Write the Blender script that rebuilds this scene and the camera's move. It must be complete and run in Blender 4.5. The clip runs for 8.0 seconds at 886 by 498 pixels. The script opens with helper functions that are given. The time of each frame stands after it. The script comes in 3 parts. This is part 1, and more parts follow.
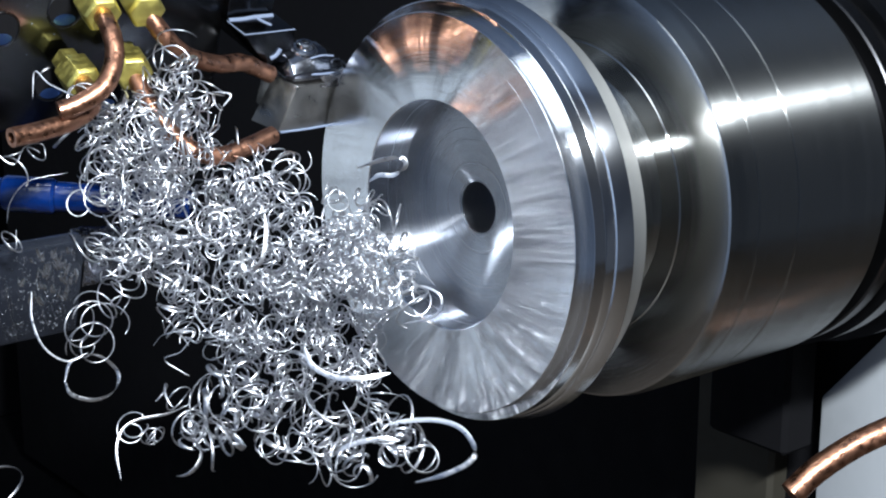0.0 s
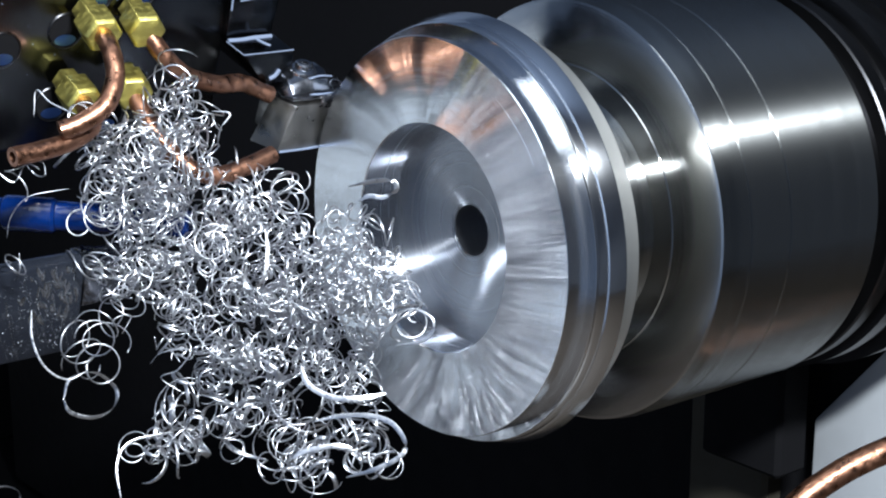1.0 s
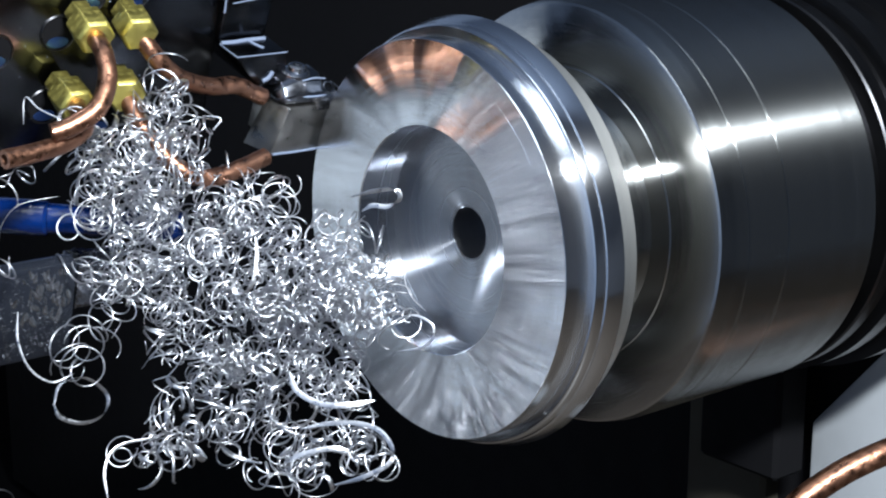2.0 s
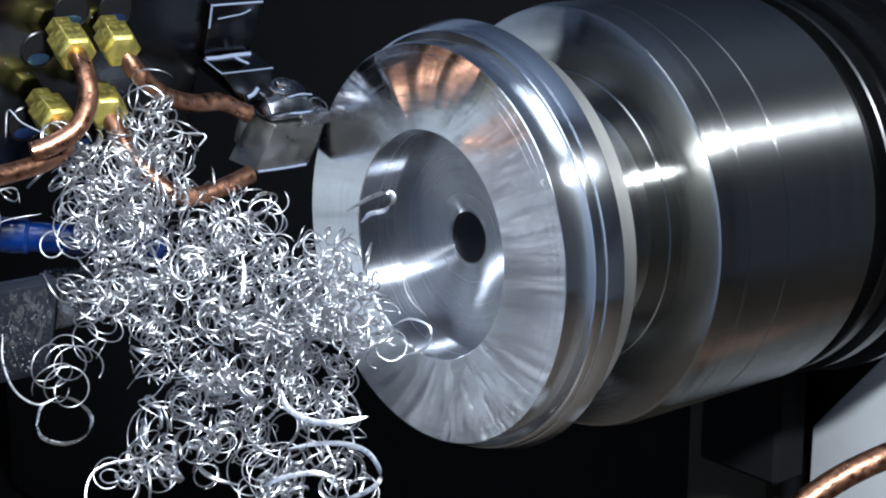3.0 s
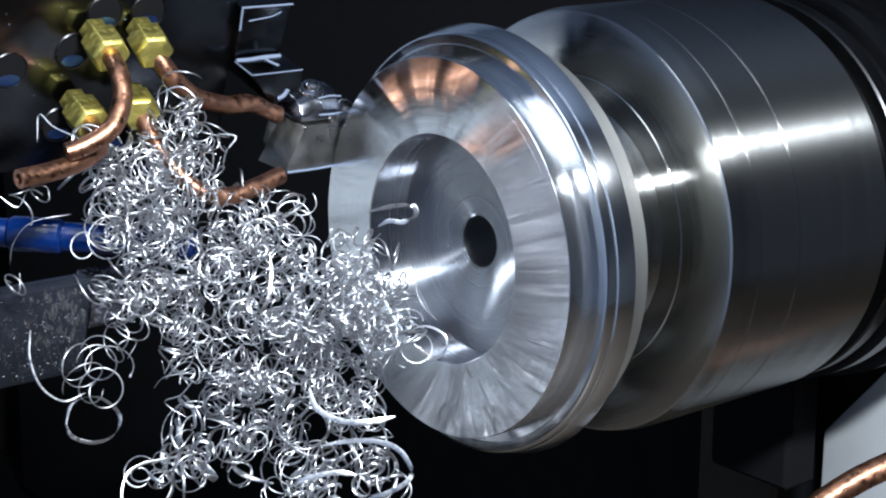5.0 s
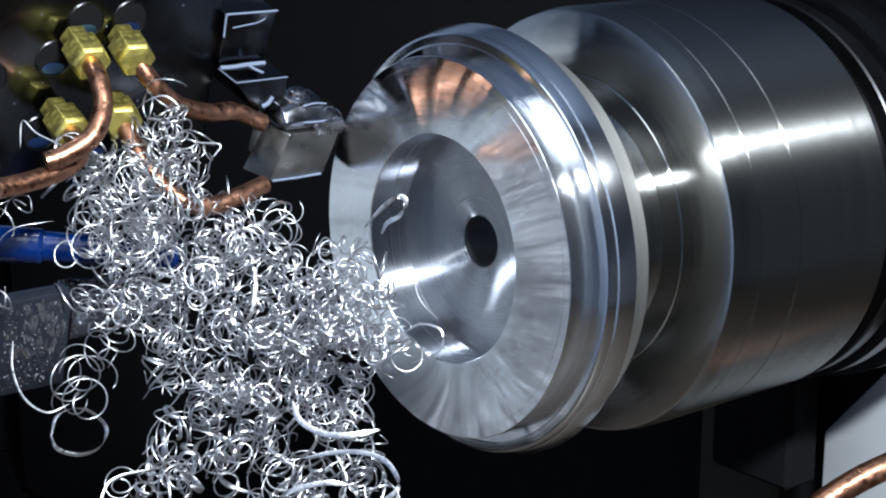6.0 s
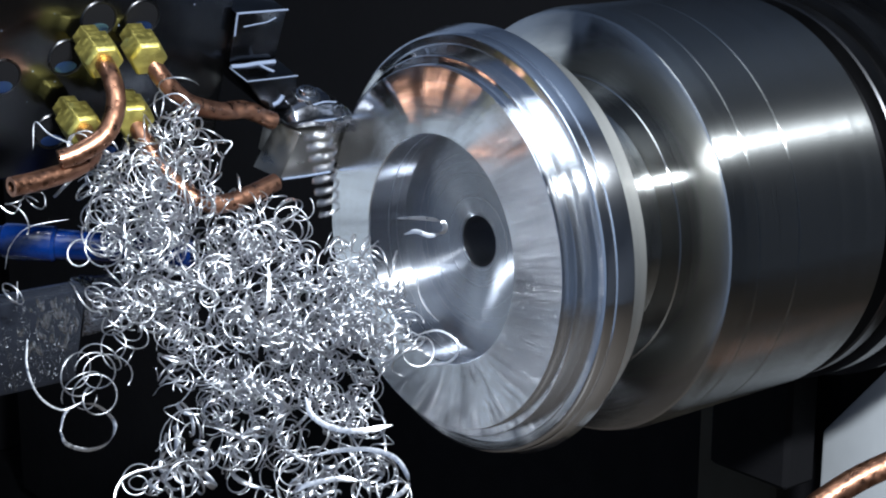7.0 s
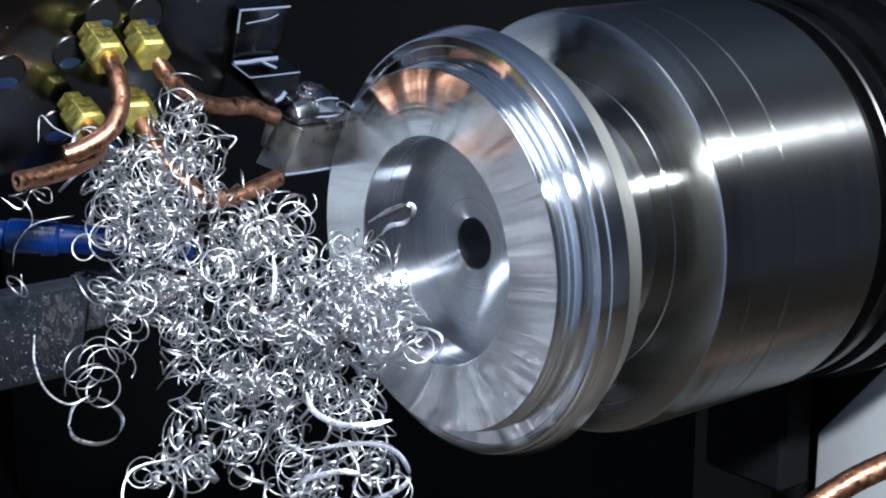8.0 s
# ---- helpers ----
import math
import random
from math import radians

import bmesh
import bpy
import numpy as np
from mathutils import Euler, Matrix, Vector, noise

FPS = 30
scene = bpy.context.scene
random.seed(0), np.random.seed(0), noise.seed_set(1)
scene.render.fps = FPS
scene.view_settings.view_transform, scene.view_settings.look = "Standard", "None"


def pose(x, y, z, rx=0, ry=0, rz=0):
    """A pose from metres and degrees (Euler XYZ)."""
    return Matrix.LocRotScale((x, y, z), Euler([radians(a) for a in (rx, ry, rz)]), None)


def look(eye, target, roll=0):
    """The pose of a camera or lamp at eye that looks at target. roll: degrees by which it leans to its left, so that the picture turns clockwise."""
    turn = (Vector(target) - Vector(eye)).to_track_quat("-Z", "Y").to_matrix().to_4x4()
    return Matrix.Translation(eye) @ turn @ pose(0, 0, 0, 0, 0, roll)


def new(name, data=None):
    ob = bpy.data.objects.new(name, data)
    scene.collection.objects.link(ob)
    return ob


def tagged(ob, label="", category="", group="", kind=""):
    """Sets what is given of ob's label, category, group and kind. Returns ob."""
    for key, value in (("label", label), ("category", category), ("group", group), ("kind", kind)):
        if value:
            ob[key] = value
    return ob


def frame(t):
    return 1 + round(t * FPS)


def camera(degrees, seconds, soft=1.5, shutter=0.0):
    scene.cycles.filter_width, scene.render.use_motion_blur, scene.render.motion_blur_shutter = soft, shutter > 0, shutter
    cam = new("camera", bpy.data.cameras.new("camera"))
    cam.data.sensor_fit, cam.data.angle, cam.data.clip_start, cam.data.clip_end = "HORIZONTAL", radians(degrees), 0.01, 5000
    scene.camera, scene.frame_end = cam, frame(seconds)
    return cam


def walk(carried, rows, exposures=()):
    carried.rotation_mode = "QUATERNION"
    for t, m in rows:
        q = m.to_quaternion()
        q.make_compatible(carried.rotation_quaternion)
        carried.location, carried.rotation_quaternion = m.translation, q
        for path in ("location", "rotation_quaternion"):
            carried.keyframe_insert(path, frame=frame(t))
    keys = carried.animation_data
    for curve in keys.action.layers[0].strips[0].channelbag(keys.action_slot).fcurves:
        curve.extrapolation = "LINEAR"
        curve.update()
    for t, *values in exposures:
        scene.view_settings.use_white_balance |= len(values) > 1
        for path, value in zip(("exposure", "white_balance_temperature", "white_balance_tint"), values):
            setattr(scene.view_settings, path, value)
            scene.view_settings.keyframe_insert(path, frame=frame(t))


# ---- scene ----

# ---- camera: held by hand at one spot, turning slightly ----
EYE = (-0.2947, -0.3718, 0.1219)
cam = camera(30.0, 8.0, soft=2.1, shutter=0.5)
# seconds, yaw, pitch
TURNS = (
    (0.0, -38.623, -15.570), (0.5, -38.724, -15.335), (1.0, -38.886, -14.767), (1.5, -38.947, -14.709),
    (3.0, -38.967, -14.532), (3.5, -38.825, -14.435), (4.0, -38.664, -14.435), (4.5, -38.603, -14.395),
    (6.0, -38.543, -14.395), (6.5, -38.603, -14.395), (7.0, -38.603, -14.395), (7.5, -38.704, -14.337),
    (8.0, -38.785, -14.317))
walk(cam, [(t, pose(*EYE, 90 + p, 0, yw)) for t, yw, p in TURNS],
     exposures=((0.0, 0.10), (1.5, 0.07), (3.0, 0.0), (8.0, -0.02)))

# ---- light ----
world = bpy.data.worlds.new("world")
scene.world = world
world.use_nodes = True
world.node_tree.nodes["Background"].inputs[0].default_value = (0.55, 0.68, 0.95, 1)
world.node_tree.nodes["Background"].inputs[1].default_value = 0.05


def area_lamp(name, at, target, size_x, size_y, power, colour):
    data = bpy.data.lights.new(name, "AREA")
    data.shape, data.size, data.size_y, data.energy, data.color = "RECTANGLE", size_x, size_y, power, colour
    ob = new(name, data)
    ob.matrix_world = look(at, target)
    return tagged(ob, "white area light inside the enclosure", "lamp", kind="structure")


area_lamp("work_lamp", (-0.20, -0.520, 0.405), (0, 0, 0), 0.14, 0.035, 18.5, (0.875, 0.94, 1.0))
area_lamp("rear_lamp", (-0.50, 0.62, -0.12), (0, 0, 0), 0.36, 0.46, 0.44, (0.76, 0.88, 1.0))
# added fill from above that whitens the chips; no such lamp is known
area_lamp("overhead_fill", (-0.50, -0.16, 0.58), (-0.10, 0, 0), 0.46, 0.34, 1.9, (0.82, 0.91, 1.0))


# ---- materials ----
def material(name):
    m = bpy.data.materials.new(name)
    m.use_nodes = True
    return m, m.node_tree, m.node_tree.nodes["Principled BSDF"]


def link(tree, a, b):
    tree.links.new(a, b)


def metal(name, colour, rough, aniso=0.0, grain=0.0, wear=0.08, scale=400.0, stretch=(1, 1, 1), metallic=1.0, tint=None, gloss=0.5, mottle=0.72, marks=0.0):
    """Metal or paint with two scales of variation; aniso: turned circular tool marks round the x axis;
    marks: how far the flanks of the fine grooves lean."""
    m, tree, bsdf = material(name)
    n = tree.nodes
    co = n.new("ShaderNodeTexCoord")
    mp = n.new("ShaderNodeMapping")
    mp.inputs["Scale"].default_value = stretch
    fine = n.new("ShaderNodeTexNoise")
    fine.inputs["Scale"].default_value = scale
    fine.inputs["Detail"].default_value = 4
    coarse = n.new("ShaderNodeTexNoise")
    coarse.inputs["Scale"].default_value = scale / 12
    coarse.inputs["Detail"].default_value = 3
    where = co.outputs["Object"]
    if aniso:
        # rings: the pattern depends on the place along the axis and the distance from it alone
        sep, ysq, rad, com = n.new("ShaderNodeSeparateXYZ"), n.new("ShaderNodeCombineXYZ"), n.new("ShaderNodeVectorMath"), n.new("ShaderNodeCombineXYZ")
        link(tree, co.outputs["Object"], sep.inputs[0])
        link(tree, sep.outputs[1], ysq.inputs[1])
        link(tree, sep.outputs[2], ysq.inputs[2])
        rad.operation = "LENGTH"
        link(tree, ysq.outputs[0], rad.inputs[0])
        link(tree, sep.outputs[0], com.inputs[0])
        link(tree, rad.outputs["Value"], com.inputs[1])
        where = com.outputs[0]
    link(tree, where, mp.inputs[0])
    link(tree, mp.outputs[0], fine.inputs["Vector"])
    link(tree, where, coarse.inputs["Vector"])
    mix = n.new("ShaderNodeMix")
    mix.data_type = "RGBA"
    other = tint or tuple(c * mottle for c in colour)
    mix.inputs[6].default_value = (*colour, 1)
    mix.inputs[7].default_value = (*other, 1)
    link(tree, coarse.outputs[0], mix.inputs[0])
    link(tree, mix.outputs[2], bsdf.inputs["Base Color"])
    rr = n.new("ShaderNodeMapRange")
    rr.inputs[1].default_value, rr.inputs[2].default_value = 0.3, 0.7
    rr.inputs[3].default_value, rr.inputs[4].default_value = max(rough - wear, 0.02), rough + wear
    link(tree, fine.outputs[0], rr.inputs[0])
    link(tree, rr.outputs[0], bsdf.inputs["Roughness"])
    bsdf.inputs["Metallic"].default_value = metallic
    bsdf.inputs["Specular IOR Level"].default_value = gloss
    if aniso:
        bsdf.inputs["Anisotropic"].default_value = aniso
        bsdf.inputs["Anisotropic Rotation"].default_value = 0.25
        tan = n.new("ShaderNodeTangent")
        tan.direction_type, tan.axis = "RADIAL", "X"
        link(tree, tan.outputs[0], bsdf.inputs["Tangent"])
    if grain:
        bump = n.new("ShaderNodeBump")
        bump.inputs["Strength"].default_value = 1.0
        bump.inputs["Distance"].default_value = grain
        link(tree, fine.outputs[0], bump.inputs["Height"])
        link(tree, bump.outputs[0], bsdf.inputs["Normal"])
    if marks:
        # each fine groove tips the surface across the turning direction
        geo, side, cross, lean, add, unit = (n.new(k) for k in ("ShaderNodeNewGeometry", "ShaderNodeVectorMath", "ShaderNodeVectorMath", "ShaderNodeVectorMath", "ShaderNodeVectorMath", "ShaderNodeVectorMath"))
        side.operation = cross.operation = "CROSS_PRODUCT"
        lean.operation, add.operation, unit.operation = "SCALE", "ADD", "NORMALIZE"
        side.inputs[0].default_value = (1, 0, 0)
        link(tree, geo.outputs["Position"], side.inputs[1])
        round_ = n.new("ShaderNodeVectorMath")
        round_.operation = "NORMALIZE"
        link(tree, side.outputs[0], round_.inputs[0])
        link(tree, geo.outputs["Normal"], cross.inputs[0])
        link(tree, round_.outputs[0], cross.inputs[1])
        groove = n.new("ShaderNodeTexNoise")
        groove.inputs["Scale"].default_value, groove.inputs["Detail"].default_value = 30000, 1
        link(tree, where, groove.inputs["Vector"])
        much = n.new("ShaderNodeMath")
        much.operation = "MULTIPLY_ADD"
        much.inputs[1].default_value, much.inputs[2].default_value = 8 * marks, -4 * marks
        link(tree, groove.outputs[0], much.inputs[0])
        link(tree, cross.outputs[0], lean.inputs[0])
        link(tree, much.outputs[0], lean.inputs["Scale"])
        link(tree, geo.outputs["Normal"], add.inputs[0])
        link(tree, lean.outputs[0], add.inputs[1])
        link(tree, add.outputs[0], unit.inputs[0])
        link(tree, unit.outputs[0], bsdf.inputs["Normal"])
    return m


ALU_FACE = metal("turned_aluminium_face", (0.84, 0.86, 0.89), 0.042, 1.0, 0, 0.006, 1500, mottle=0.93, marks=0.09)
ALU_POLISHED = metal("polished_aluminium", (0.86, 0.88, 0.91), 0.15, 0.85, 0, 0.01, 1500, mottle=0.93, marks=0.04)
# same aluminium as the face, darkened for the shade inside the bore
ALU_BORE_SHADE = metal("shaded_bore_aluminium", (0.42, 0.44, 0.48), 0.27, 1.0, 0, 0.006, 1500, mottle=0.95, marks=0.16)
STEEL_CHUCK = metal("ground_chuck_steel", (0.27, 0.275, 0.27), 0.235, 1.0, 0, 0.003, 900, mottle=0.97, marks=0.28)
# the chuck's steel again, lightened for the bright sectors on its front
STEEL_FACE_LIT = metal("lit_chuck_front", (0.56, 0.56, 0.55), 0.085, 0.75, 0, 0.004, 900, mottle=0.97, marks=0.14)
ALU_MATT = metal("matt_turned_aluminium", (0.48, 0.48, 0.46), 0.42, 0.6, 0, 0.01, 900, mottle=0.95)
# the aluminium again, darker still for shade down the drilled hole
HOLE_SHADE = metal("shaded_hole_aluminium", (0.30, 0.31, 0.34), 0.5, 0, 0.00005, 0.08, 600)
STEEL_DARK = metal("black_oxide_steel", (0.045, 0.045, 0.048), 0.32, 0, 0, 0.1, 120)
TURRET_STEEL = metal("wet_dark_turret_steel", (0.075, 0.078, 0.085), 0.20, 0, 0.00002, 0.03, 90, mottle=0.8)
HOLDER_STEEL = metal("nickel_tool_steel", (0.31, 0.30, 0.285), 0.34, 0, 0.00003, 0.1, 220)
CLAMP_STEEL = metal("wet_clamp_steel", (0.36, 0.38, 0.42), 0.22, 0, 0.00006, 0.08, 200)
CLAMP_DARK = metal("dark_wet_clamp_steel", (0.20, 0.21, 0.24), 0.2, 0, 0.0002, 0.1, 160)
COPPER = metal("copper_tube", (0.40, 0.205, 0.135), 0.36, 0, 0.00022, 0.14, 420, tint=(0.24, 0.115, 0.07))
BRASS = metal("yellow_brass", (0.66, 0.57, 0.17), 0.46, 0, 0.00024, 0.14, 420, tint=(0.44, 0.38, 0.10))
CHIP = metal("aluminium_chip", (0.60, 0.61, 0.645), 0.36, 0, 0, 0.12, 900, mottle=0.7)
BLUE = metal("blue_plastic", (0.0015, 0.014, 0.085), 0.14, 0, 0.0004, 0.08, 260, metallic=0.0)
WET_BLOCK = metal("wet_slate_grey_block", (0.016, 0.019, 0.027), 0.20, 0, 0.00014, 0.12, 260, metallic=0.2, mottle=0.5, gloss=0.3)
PAINT = metal("grey_enclosure_paint", (0.38, 0.40, 0.42), 0.5, 0, 0.0001, 0.1, 200, metallic=0.0)
# near-black puts the unlit depth into the colour; the guard block is black too
SHADE_BLACK = metal("near_black_shade", (0.005, 0.005, 0.006), 0.85, 0, 0, 0.1, 60, metallic=0.0, gloss=0.08)
# blue and door grey go on unseen walls, chosen for what the metal mirrors
WALL_PAINT = metal("blue_enclosure_paint", (0.24, 0.305, 0.43), 0.5, 0, 0.0001, 0.1, 60, metallic=0.0)
DOOR_PAINT = metal("dark_grey_door_paint", (0.165, 0.18, 0.21), 0.5, 0, 0.0001, 0.1, 60, metallic=0.0)
# blue of the reflections low in the coolant ports
PORT_GLINT = metal("blue_port_glint", (0.06, 0.13, 0.36), 0.35, 0, 0, 0.1, 200)
# pale coolant colour, also used to draw the glints along bevelled edges
FILM_GLINT = metal("coolant_film_and_glint", (0.15, 0.18, 0.25), 0.18, 0, 0.00005, 0.05, 300, metallic=0.0)
# colour of the unseen floor plate that the flange's underside mirrors
FLOOR_BOUNCE = metal("brown_grey_bounce", (0.060, 0.048, 0.038), 0.5, 0, 0.0001, 0.1, 40, metallic=0.0)
CASTING = metal("dark_bed_casting", (0.032, 0.029, 0.022), 0.7, 0, 0.0001, 0.1, 80, metallic=0.0, gloss=0.2)
INSERT = metal("carbide_insert", (0.40, 0.40, 0.42), 0.25, 0, 0, 0.1, 300)


# ---- mesh helpers ----
def obj(name, bm, mat, parent=None, label="", smooth=True, angle=35):
    me = bpy.data.meshes.new(name)
    bm.normal_update()
    if smooth:
        for f in bm.faces:
            f.smooth = True
        for e in bm.edges:
            if len(e.link_faces) == 2 and e.calc_face_angle(0) > radians(angle):
                e.smooth = False
    bm.to_mesh(me)
    bm.free()
    me.materials.append(mat)
    ob = new(name, me)
    if parent:
        ob.parent = parent
    if label:
        ob["label"] = label
    return ob


def part(name, bm, mat, parent, label=""):
    return obj(name, bm, mat, parent, label)


def lathe(profile, n=160, closed=True):
    """Turns (x, radius) pairs round the x axis."""
    bm = bmesh.new()
    rings = []
    for x, r in profile:
        if r < 1e-6:
            rings.append([bm.verts.new((x, 0, 0))])
        else:
            rings.append([bm.verts.new((x, r * math.cos(2 * math.pi * k / n), r * math.sin(2 * math.pi * k / n))) for k in range(n)])
    pairs = list(zip(rings, rings[1:])) + ([(rings[-1], rings[0])] if closed else [])
    for a, b in pairs:
        for k in range(n):
            j = (k + 1) % n
            if len(a) == 1 and len(b) == 1:
                break
            if len(a) == 1:
                bm.faces.new((a[0], b[j], b[k]))
            elif len(b) == 1:
                bm.faces.new((a[k], a[j], b[0]))
            else:
                bm.faces.new((a[k], a[j], b[j], b[k]))
    bmesh.ops.recalc_face_normals(bm, faces=bm.faces)
    return bm


def spline(points, steps):
    """Points along a smooth curve through the given ones."""
    p = [Vector(q) for q in points]
    p = [2 * p[0] - p[1]] + p + [2 * p[-1] - p[-2]]
    out = []
    for i in range(1, len(p) - 2):
        a, b, c, d = p[i - 1:i + 3]
        for k in range(steps):
            t = k / steps
            out.append(0.5 * (2 * b + (c - a) * t + (2 * a - 5 * b + 4 * c - d) * t * t + (3 * b - a - 3 * c + d) * t ** 3))
    out.append(p[-2])
    return out


def frames_along(path):
    """A tangent, normal and binormal at each point, without twist."""
    tang = [(path[min(i + 1, len(path) - 1)] - path[max(i - 1, 0)]).normalized() for i in range(len(path))]
    nor = tang[0].orthogonal().normalized()
    out = []
    for t in tang:
        nor = (nor - t * nor.dot(t)).normalized()
        out.append((t, nor, t.cross(nor)))
    return out


def pipe(points, radius, steps=10, n=20, wall=0.0012, dents=()):
    """A bent tube with an open end; dents: (share of the length, squeeze) pairs."""
    path = spline(points, steps)
    fr = frames_along(path)
    bm = bmesh.new()

    def ring(i, r):
        u = i / (len(path) - 1)
        sq = 1.0
        for at, much in dents:
            sq -= much * math.exp(-((u - at) / 0.035) ** 2)
        t, a, b = fr[i]
        return [bm.verts.new(path[i] + a * r * sq * math.cos(2 * math.pi * k / n) + b * r * (1.2 - 0.2 * sq) * math.sin(2 * math.pi * k / n)) for k in range(n)]

    rings = [ring(i, radius * (1 + 0.006 * math.sin(i * 1.7))) for i in range(len(path))]
    rings += [ring(len(path) - 1, radius - wall), ring(len(path) - 4, radius - wall)]
    for a, b in zip(rings, rings[1:]):
        for k in range(n):
            bm.faces.new((a[k], a[(k + 1) % n], b[(k + 1) % n], b[k]))
    bm.faces.new(rings[-1])
    bm.faces.new(rings[0][::-1])
    bmesh.ops.recalc_face_normals(bm, faces=bm.faces)
    return bm


def add_ribbon(bm, path, flat, width, thick, taper=True):
    """A thin curled strip along path; flat gives the direction of its breadth at each point."""
    prev = None
    m = len(path) - 1
    for i, p in enumerate(path):
        t = (path[min(i + 1, m)] - path[max(i - 1, 0)]).normalized()
        w = flat[i] - t * flat[i].dot(t)
        if w.length < 1e-6:
            w = t.orthogonal()
        w = w.normalized()
        nn = t.cross(w)
        wd = width * (min(1.0, 0.3 + 5.0 * min(i, m - i) / m) if taper else 1.0)
        ring = [bm.verts.new(p + w * wd * a / 2 + nn * thick * b / 2) for a, b in ((-1, 0), (-0.6, -0.9), (0.6, -0.9), (1, 0), (0.6, 0.9), (-0.6, 0.9))]
        if prev:
            for k in range(6):
                bm.faces.new((prev[k], prev[(k + 1) % 6], ring[(k + 1) % 6], ring[k]))
        else:
            bm.faces.new(ring[::-1])
        prev = ring
    bm.faces.new(prev)


def block(sx, sy, sz, bevel=0.0006, seg=2):
    bm = bmesh.new()
    bmesh.ops.create_cube(bm, size=1, matrix=Matrix.Diagonal((sx, sy, sz, 1)))
    bmesh.ops.bevel(bm, geom=bm.edges[:], offset=bevel, segments=seg, affect="EDGES", profile=0.5)
    return bm


def prism(outline, depth, bevel=0.0004):
    """An outline in x and z given depth along y."""
    bm = bmesh.new()
    a = [bm.verts.new((x, 0, z)) for x, z in outline]
    b = [bm.verts.new((x, depth, z)) for x, z in outline]
    bm.faces.new(a)
    bm.faces.new(b[::-1])
    for k in range(len(a)):
        j = (k + 1) % len(a)
        bm.faces.new((a[j], a[k], b[k], b[j]))
    bmesh.ops.recalc_face_normals(bm, faces=bm.faces)
    if bevel:
        bmesh.ops.bevel(bm, geom=bm.edges[:], offset=bevel, segments=2, affect="EDGES", profile=0.5)
    return bm


def empty(name, m, label, category, group=""):
    ob = new(name)
    ob.matrix_basis = m
    ob.empty_display_size = 0.01
    return tagged(ob, label, category, group)


# ---- the enclosure ----
def enclosure():
    def slab(name, at, size, mat, label):
        ob = obj(name, block(*size, 0.002, 1), mat)
        ob.location = at
        tagged(ob, label, "enclosure", kind="structure")
    slab("floor", (0, 0, -0.42), (1.9, 1.9, 0.02), SHADE_BLACK, "wet chip tray of the lathe, near-black as if unlit")
    # out of view, added to fill the reflections: this plate, upper back, sides, roof
    slab("floor_bounce", (0.16, -0.325, -0.40), (1.55, 1.21, 0.02), FLOOR_BOUNCE, "unseen warm grey plate, added for the flange to mirror")
    slab("wall_back", (0, 0.94, -0.155), (1.9, 0.02, 0.51), SHADE_BLACK, "lower back wall of the lathe, near-black as if unlit")
    slab("wall_back_upper", (0, 0.94, 0.406), (1.9, 0.02, 0.608), WALL_PAINT, "unseen blue upper back wall, added for the flange to mirror")
    slab("wall_front", (0, -0.95, 0.15), (1.9, 0.02, 1.12), DOOR_PAINT, "unseen dark grey door side, added for reflections")
    slab("wall_left", (-0.62, 0.0, 0.15), (0.02, 1.86, 1.12), WALL_PAINT, "unseen blue end wall, added for the disc to mirror")
    slab("wall_right", (0.95, 0.0, 0.15), (0.02, 1.86, 1.12), DOOR_PAINT, "unseen dark grey end wall, added for reflections")
    slab("ceiling", (0, 0.0, 0.72), (1.9, 1.9, 0.02), WALL_PAINT, "unseen blue roof, added for reflections")
    # the grey headstock face behind the chuck, its corner cut to the chuck's shadow
    bm = prism([(0.018, -0.41), (0.018, -0.112), (-0.014, -0.074), (-0.045, -0.050), (-0.045, -0.41)], 0.03, 0.001)
    bmesh.ops.rotate(bm, verts=bm.verts, matrix=Matrix.Rotation(radians(90), 3, "Z"))
    panel = obj("headstock_panel", bm, PAINT)
    panel.location = (0.24, 0, 0)
    tagged(panel, "light grey painted headstock panel, corner cut along the chuck's shadow edge", "enclosure", kind="structure")
    slab("bed_casting", (0.212, 0.0595, -0.260), (0.012, 0.043, 0.31), CASTING, "dark brown-grey bed casting under the chuck")
    slab("spindle_guard", (0.196, 0.037, -0.102), (0.018, 0.041, 0.060), SHADE_BLACK, "black guard block under the chuck")
    slab("headstock_cover", (0.55, 0.42, -0.135), (0.66, 0.80, 0.53), SHADE_BLACK, "headstock casing behind the chuck, near-black as if unlit")


enclosure()


